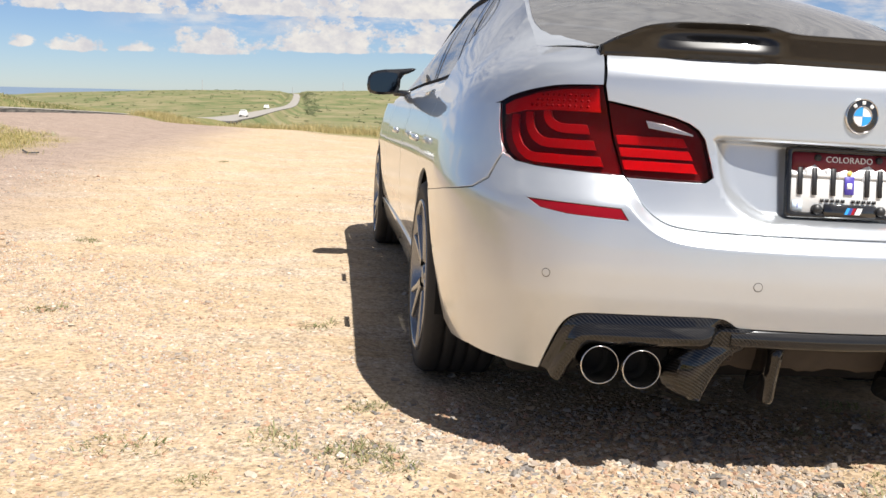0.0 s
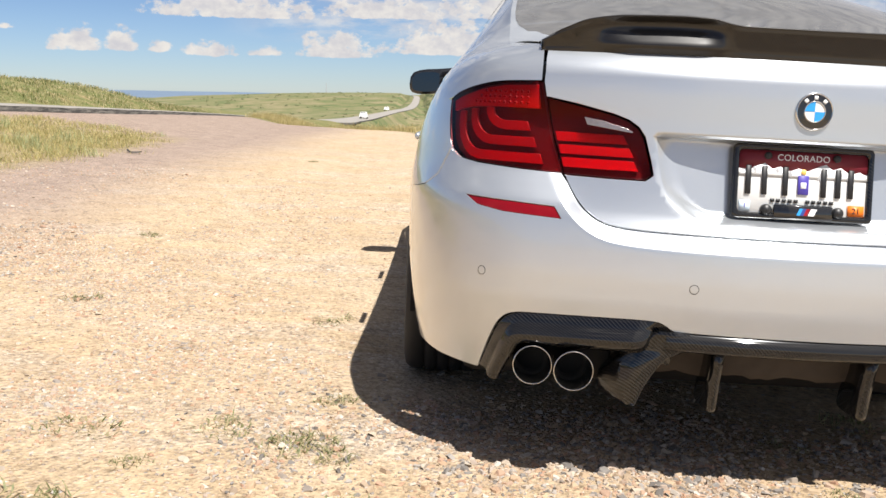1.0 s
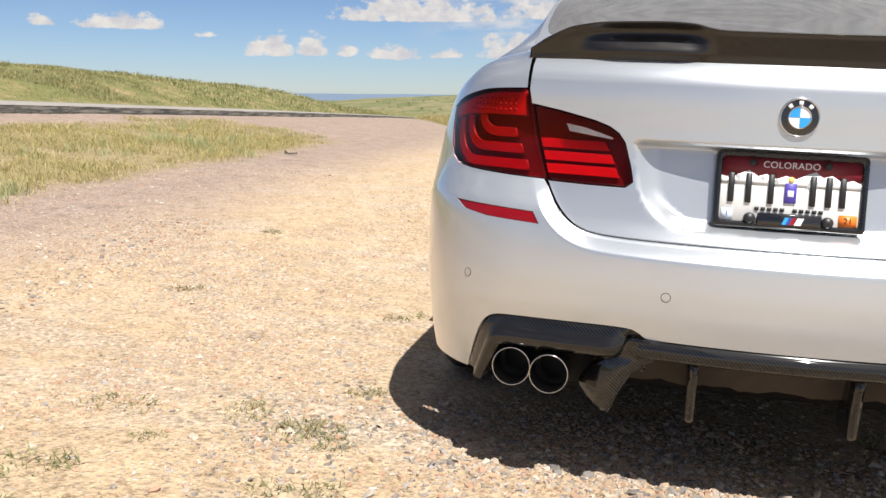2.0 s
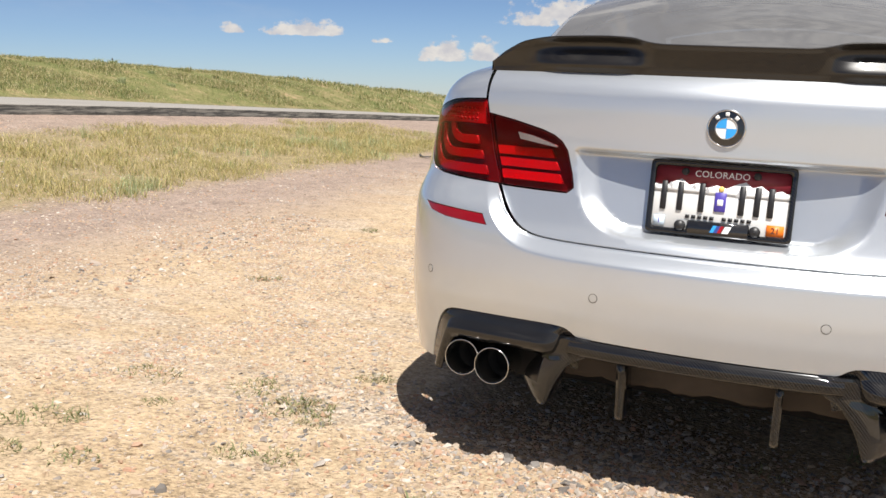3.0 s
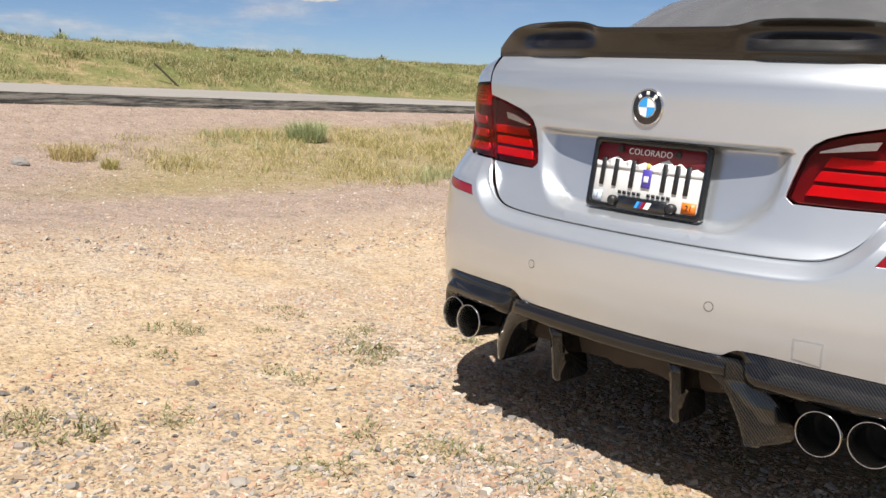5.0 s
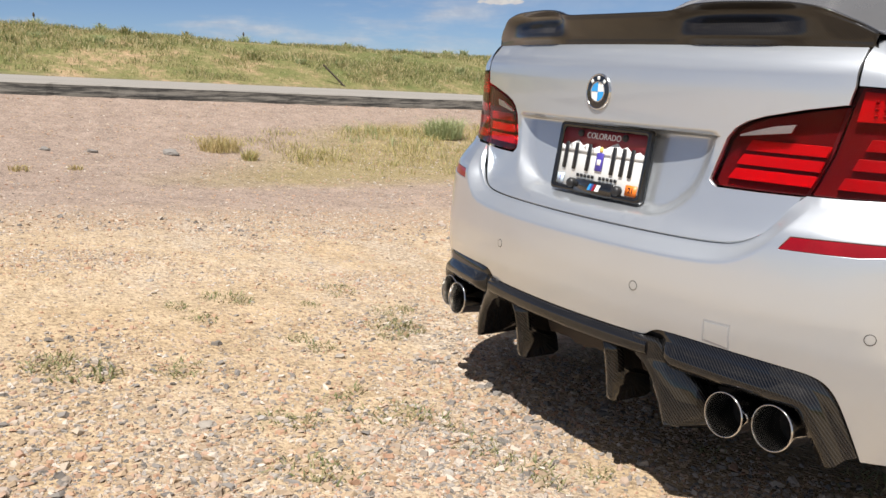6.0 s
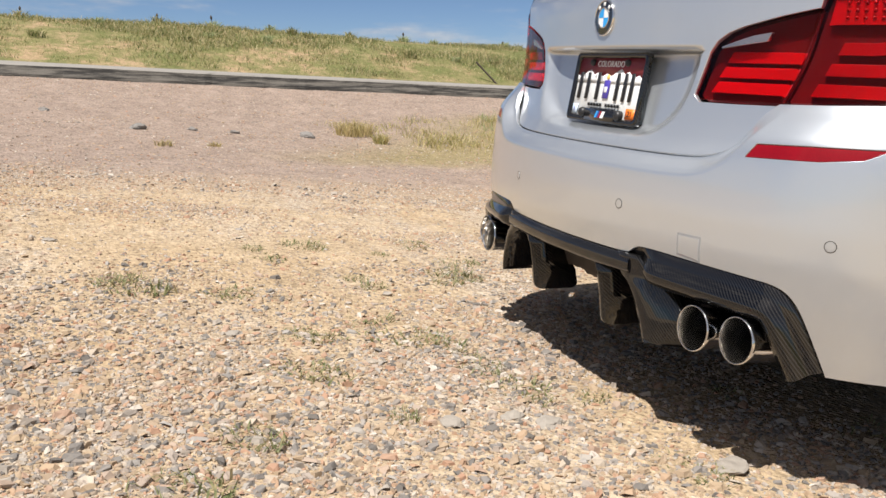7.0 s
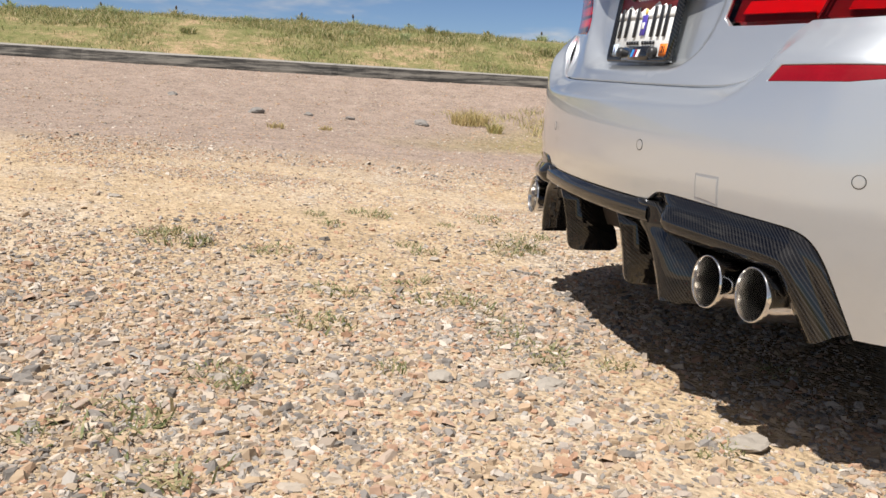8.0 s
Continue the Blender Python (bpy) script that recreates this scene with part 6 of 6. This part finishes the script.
for k, (x, y) in enumerate(WEEDS):
    ob = tagged(new("weed", weeds[k % 6]), "low green and dry weed sprouting in gravel", "weed", "weeds in the gravel")
    s = 0.75 + 0.5 * ((k * 37) % 10) / 10
    ob.matrix_world = Matrix.LocRotScale((x, y, surface(x, y)), Euler((0, 0, k * 1.9)), (s, s, s * (1.5 if k == 0 else 1.0)))


def bush(name, x, y, reach, high, count, mat, label, category, wide=0.008, lean=0.7):
    r = reach * np.sqrt(rng.random(count)) * 0.6
    a = rng.uniform(0, 6.283, count)
    base = np.stack([r * np.cos(a), r * np.sin(a), np.full(count, -0.01)], 1)
    v, f = blades(base, high * rng.uniform(0.45, 1.15, count), wide * rng.uniform(0.6, 1.5, count), np.abs(rng.normal(lean, 0.35, count)), 0.5)
    ob = tagged(new(name, fast_mesh(name, v, f, mat)), label, category)
    ob.location = (x, y, surface(x, y))
    return ob


bush("sage_bush", -7.70, 4.40, 0.36, 0.30, 900, SAGE, "round grey-green sage bush in the verge", "bush", 0.007)
bush("grass_tuft", -7.07, 1.42, 0.34, 0.20, 420, DRY, "dry grass tuft on the gravel bank", "grass tuft", 0.006)
bush("grass_tuft", -6.55, 1.55, 0.12, 0.14, 160, MEADOW, "small dry tuft on the gravel bank", "grass tuft", 0.006)
bush("grass_tuft", -5.6, -0.55, 0.12, 0.07, 90, DRY, "small straw tuft in the crushed stone", "grass tuft", 0.006)
bush("grass_tuft", -5.7, -0.15, 0.10, 0.06, 80, DRY, "small straw tuft in the crushed stone", "grass tuft", 0.006)
for k, (x, y, h) in enumerate(((-23.0, 0.6, 0.55), (-23.1, 2.0, 0.7), (-22.9, 3.5, 0.45), (-23.2, 5.75, 0.4), (-23.0, 7.3, 0.6), (-23.0, -4.4, 0.55), (-22.9, -2.6, 0.6), (-23.2, 10.5, 0.45), (-23.2, 14.0, 0.4), (-23.1, 18.0, 0.5), (-23.3, 24.0, 0.5), (-23.0, -6.6, 0.5))):
    plant = bush("yucca", x, y, 0.22, 0.26, 110, SAGE if k % 3 else HILL_GRASS, "spiky yucca with a dark seed stalk on the crest", "yucca", 0.018, 0.8)
    tagged(plant, group="yuccas on the crest")
    h *= 0.45
    bm = lathe([(0.007, 0.0), (0.007, h * 0.7), (0.022, h * 0.75), (0.030, h * 0.9), (0.014, h * 1.05), (0.001, h * 1.1)], 8, Matrix.Rotation(radians(90 + 6 * (k % 3)), 4, "X"))
    part("seed_stalk", bm, plain("dry_stalk", (0.06, 0.045, 0.03), 0.9), plant)
for k in range(46):
    x, y = rng.uniform(-24.5, -17.8), rng.uniform(-9, 30)
    tagged(bush("shrub", x, y, rng.uniform(0.16, 0.34), rng.uniform(0.12, 0.26), 130, SAGE if k % 2 else HILL_GRASS, "small green shrub on the grassy bank", "shrub", 0.018), group="shrubs on the bank")

# leaning marker post past the road
a, b = Vector((-17.35, 7.86, 0.80)), Vector((-17.66, 7.28, 1.46))
m = Matrix.Translation(a) @ (b - a).to_track_quat("Y", "Z").to_matrix().to_4x4()
ob = new("marker_post", bpy.data.meshes.new("marker_post"))
bm = lathe([(0.0, 0.0), (0.022, 0.0), (0.022, (b - a).length), (0.016, (b - a).length + 0.01), (0.0, (b - a).length + 0.01)], 10, m)
bm.to_mesh(ob.data)
bm.free()
ob.data.materials.append(plain("rusty_steel", (0.05, 0.035, 0.028), 0.8, vary=0.4))
tagged(ob, "rusty dark steel post leaning in the grass", "post")
# dark strip of rubber by the track
cu = [Vector((-5.06, 9.95, 0.03)), Vector((-4.96, 9.74, 0.0)), Vector((-4.82, 9.78, 0.02))]
rows = []
for f in np.linspace(0, 1, 8):
    p = cu[0] * (1 - f) ** 2 + cu[1] * 2 * f * (1 - f) + cu[2] * f * f
    z = surface(p.x, p.y)
    rows.append([Vector((p.x, p.y + 0.03, z + p.z)), Vector((p.x, p.y + 0.02, z + p.z + 0.014)), Vector((p.x, p.y - 0.02, z + p.z + 0.012)), Vector((p.x, p.y - 0.03, z + p.z))])
ob = new("rubber_scrap", bpy.data.meshes.new("rubber_scrap"))
bm = sheet(rows)
bm.to_mesh(ob.data)
bm.free()
ob.data.materials.append(RUBBER)
tagged(ob, "curled black scrap of tyre rubber on the dirt", "rubber scrap")

# far scrub, masts and traffic on the valley road
far_v, far_f, n = [], [], 0
for k in range(420):
    if k < 90:
        az, r = rng.normal(-1.5, 0.28), rng.uniform(380, 690)
    else:
        az, r = rng.uniform(-16, 6), rng.uniform(300, 820)
    x, y = r * math.sin(radians(az)), r * math.cos(radians(az))
    near = ROAD_NEAR + road_shift(y)
    if near - ROAD_WIDE - 2 < x < near + 2:
        continue
    size = rng.uniform(0.3, 0.9) if k >= 90 else rng.uniform(0.4, 1.1)
    for _ in range(16):
        c = np.array((x, y, ground_height(x, y))) + (rng.normal(0, size * 0.8), rng.normal(0, size * 0.5), abs(rng.normal(0, size * 0.45)))
        v, f = SHAPES[rng.integers(len(SHAPES))]
        far_v.append(v * size * 0.36 + c)
        far_f.append(f + n)
        n += len(v)
scrub = material("far_scrub", lambda n: build_grass(n, [(0.0, (0.10, 0.125, 0.055)), (0.6, (0.14, 0.16, 0.07)), (1.0, (0.19, 0.20, 0.09))]))
tagged(new("far_scrub", fast_mesh("far_scrub", np.concatenate(far_v), np.concatenate(far_f), scrub)), "dark green scrub on the far hillside", "scrub", kind="stuff")
for az, r, h in ((-7.9, 900, 11.0), (0.6, 850, 9.0), (-2.5, 900, 6.0)):
    x, y = r * math.sin(radians(az)), r * math.cos(radians(az))
    bm = lathe([(0.35, 0.0), (0.22, h), (0.0, h)], 6, Matrix.Translation((x, y, ground_height(x, y) - 0.5)) @ Matrix.Rotation(radians(90), 4, "X"))
    ob = new("mast", bpy.data.meshes.new("mast"))
    bm.to_mesh(ob.data)
    bm.free()
    ob.data.materials.append(PLATE_GREY)
    tagged(ob, "thin grey mast on the far ridge", "mast", "masts on the ridge")


def far_car(x, y, paint, label):
    z = bend(TOE, y) + KERB + 0.06
    holder = tagged(new("far_car"), label, "car", "cars on the valley road")
    holder.location = (x, y, z)
    rows = []
    for t, w, zz in ((-2.2, 0.7, 0.55), (-2.15, 0.85, 0.9), (-1.5, 0.88, 1.0), (-0.9, 0.72, 1.5), (0.5, 0.72, 1.5), (1.1, 0.86, 1.02), (2.1, 0.85, 0.85), (2.2, 0.7, 0.5)):
        rows.append([Vector((-w, t, 0.3)), Vector((-w, t, zz * 0.8)), Vector((-w * 0.85, t, zz)), Vector((w * 0.85, t, zz)), Vector((w, t, zz * 0.8)), Vector((w, t, 0.3))])
    bm = sheet(rows)
    bmesh.ops.holes_fill(bm, edges=[e for e in bm.edges if e.is_boundary], sides=0)
    bmesh.ops.recalc_face_normals(bm, faces=bm.faces)
    part("body", bm, paint, holder, smooth_faces=False)
    part("window", block((1.2, 0.05, 0.36), (0, -1.24, 1.24), 0.01), BLACK, holder)
    for wx in (-0.75, 0.75):
        for wy in (-1.35, 1.35):
            part("wheel", lathe([(0.0, -0.1), (0.32, -0.1), (0.32, 0.1), (0.0, 0.1)], 14, Matrix.Translation((wx, wy, 0.32)) @ Matrix.Rotation(radians(90), 4, "Z")), RUBBER, holder)


far_car(ROAD_NEAR + road_shift(205) - 1.9, 205, WHITE, "small white car far down the valley road")
far_car(ROAD_NEAR + road_shift(330) - 5.4, 330, WHITE, "small white car far off on the valley road")
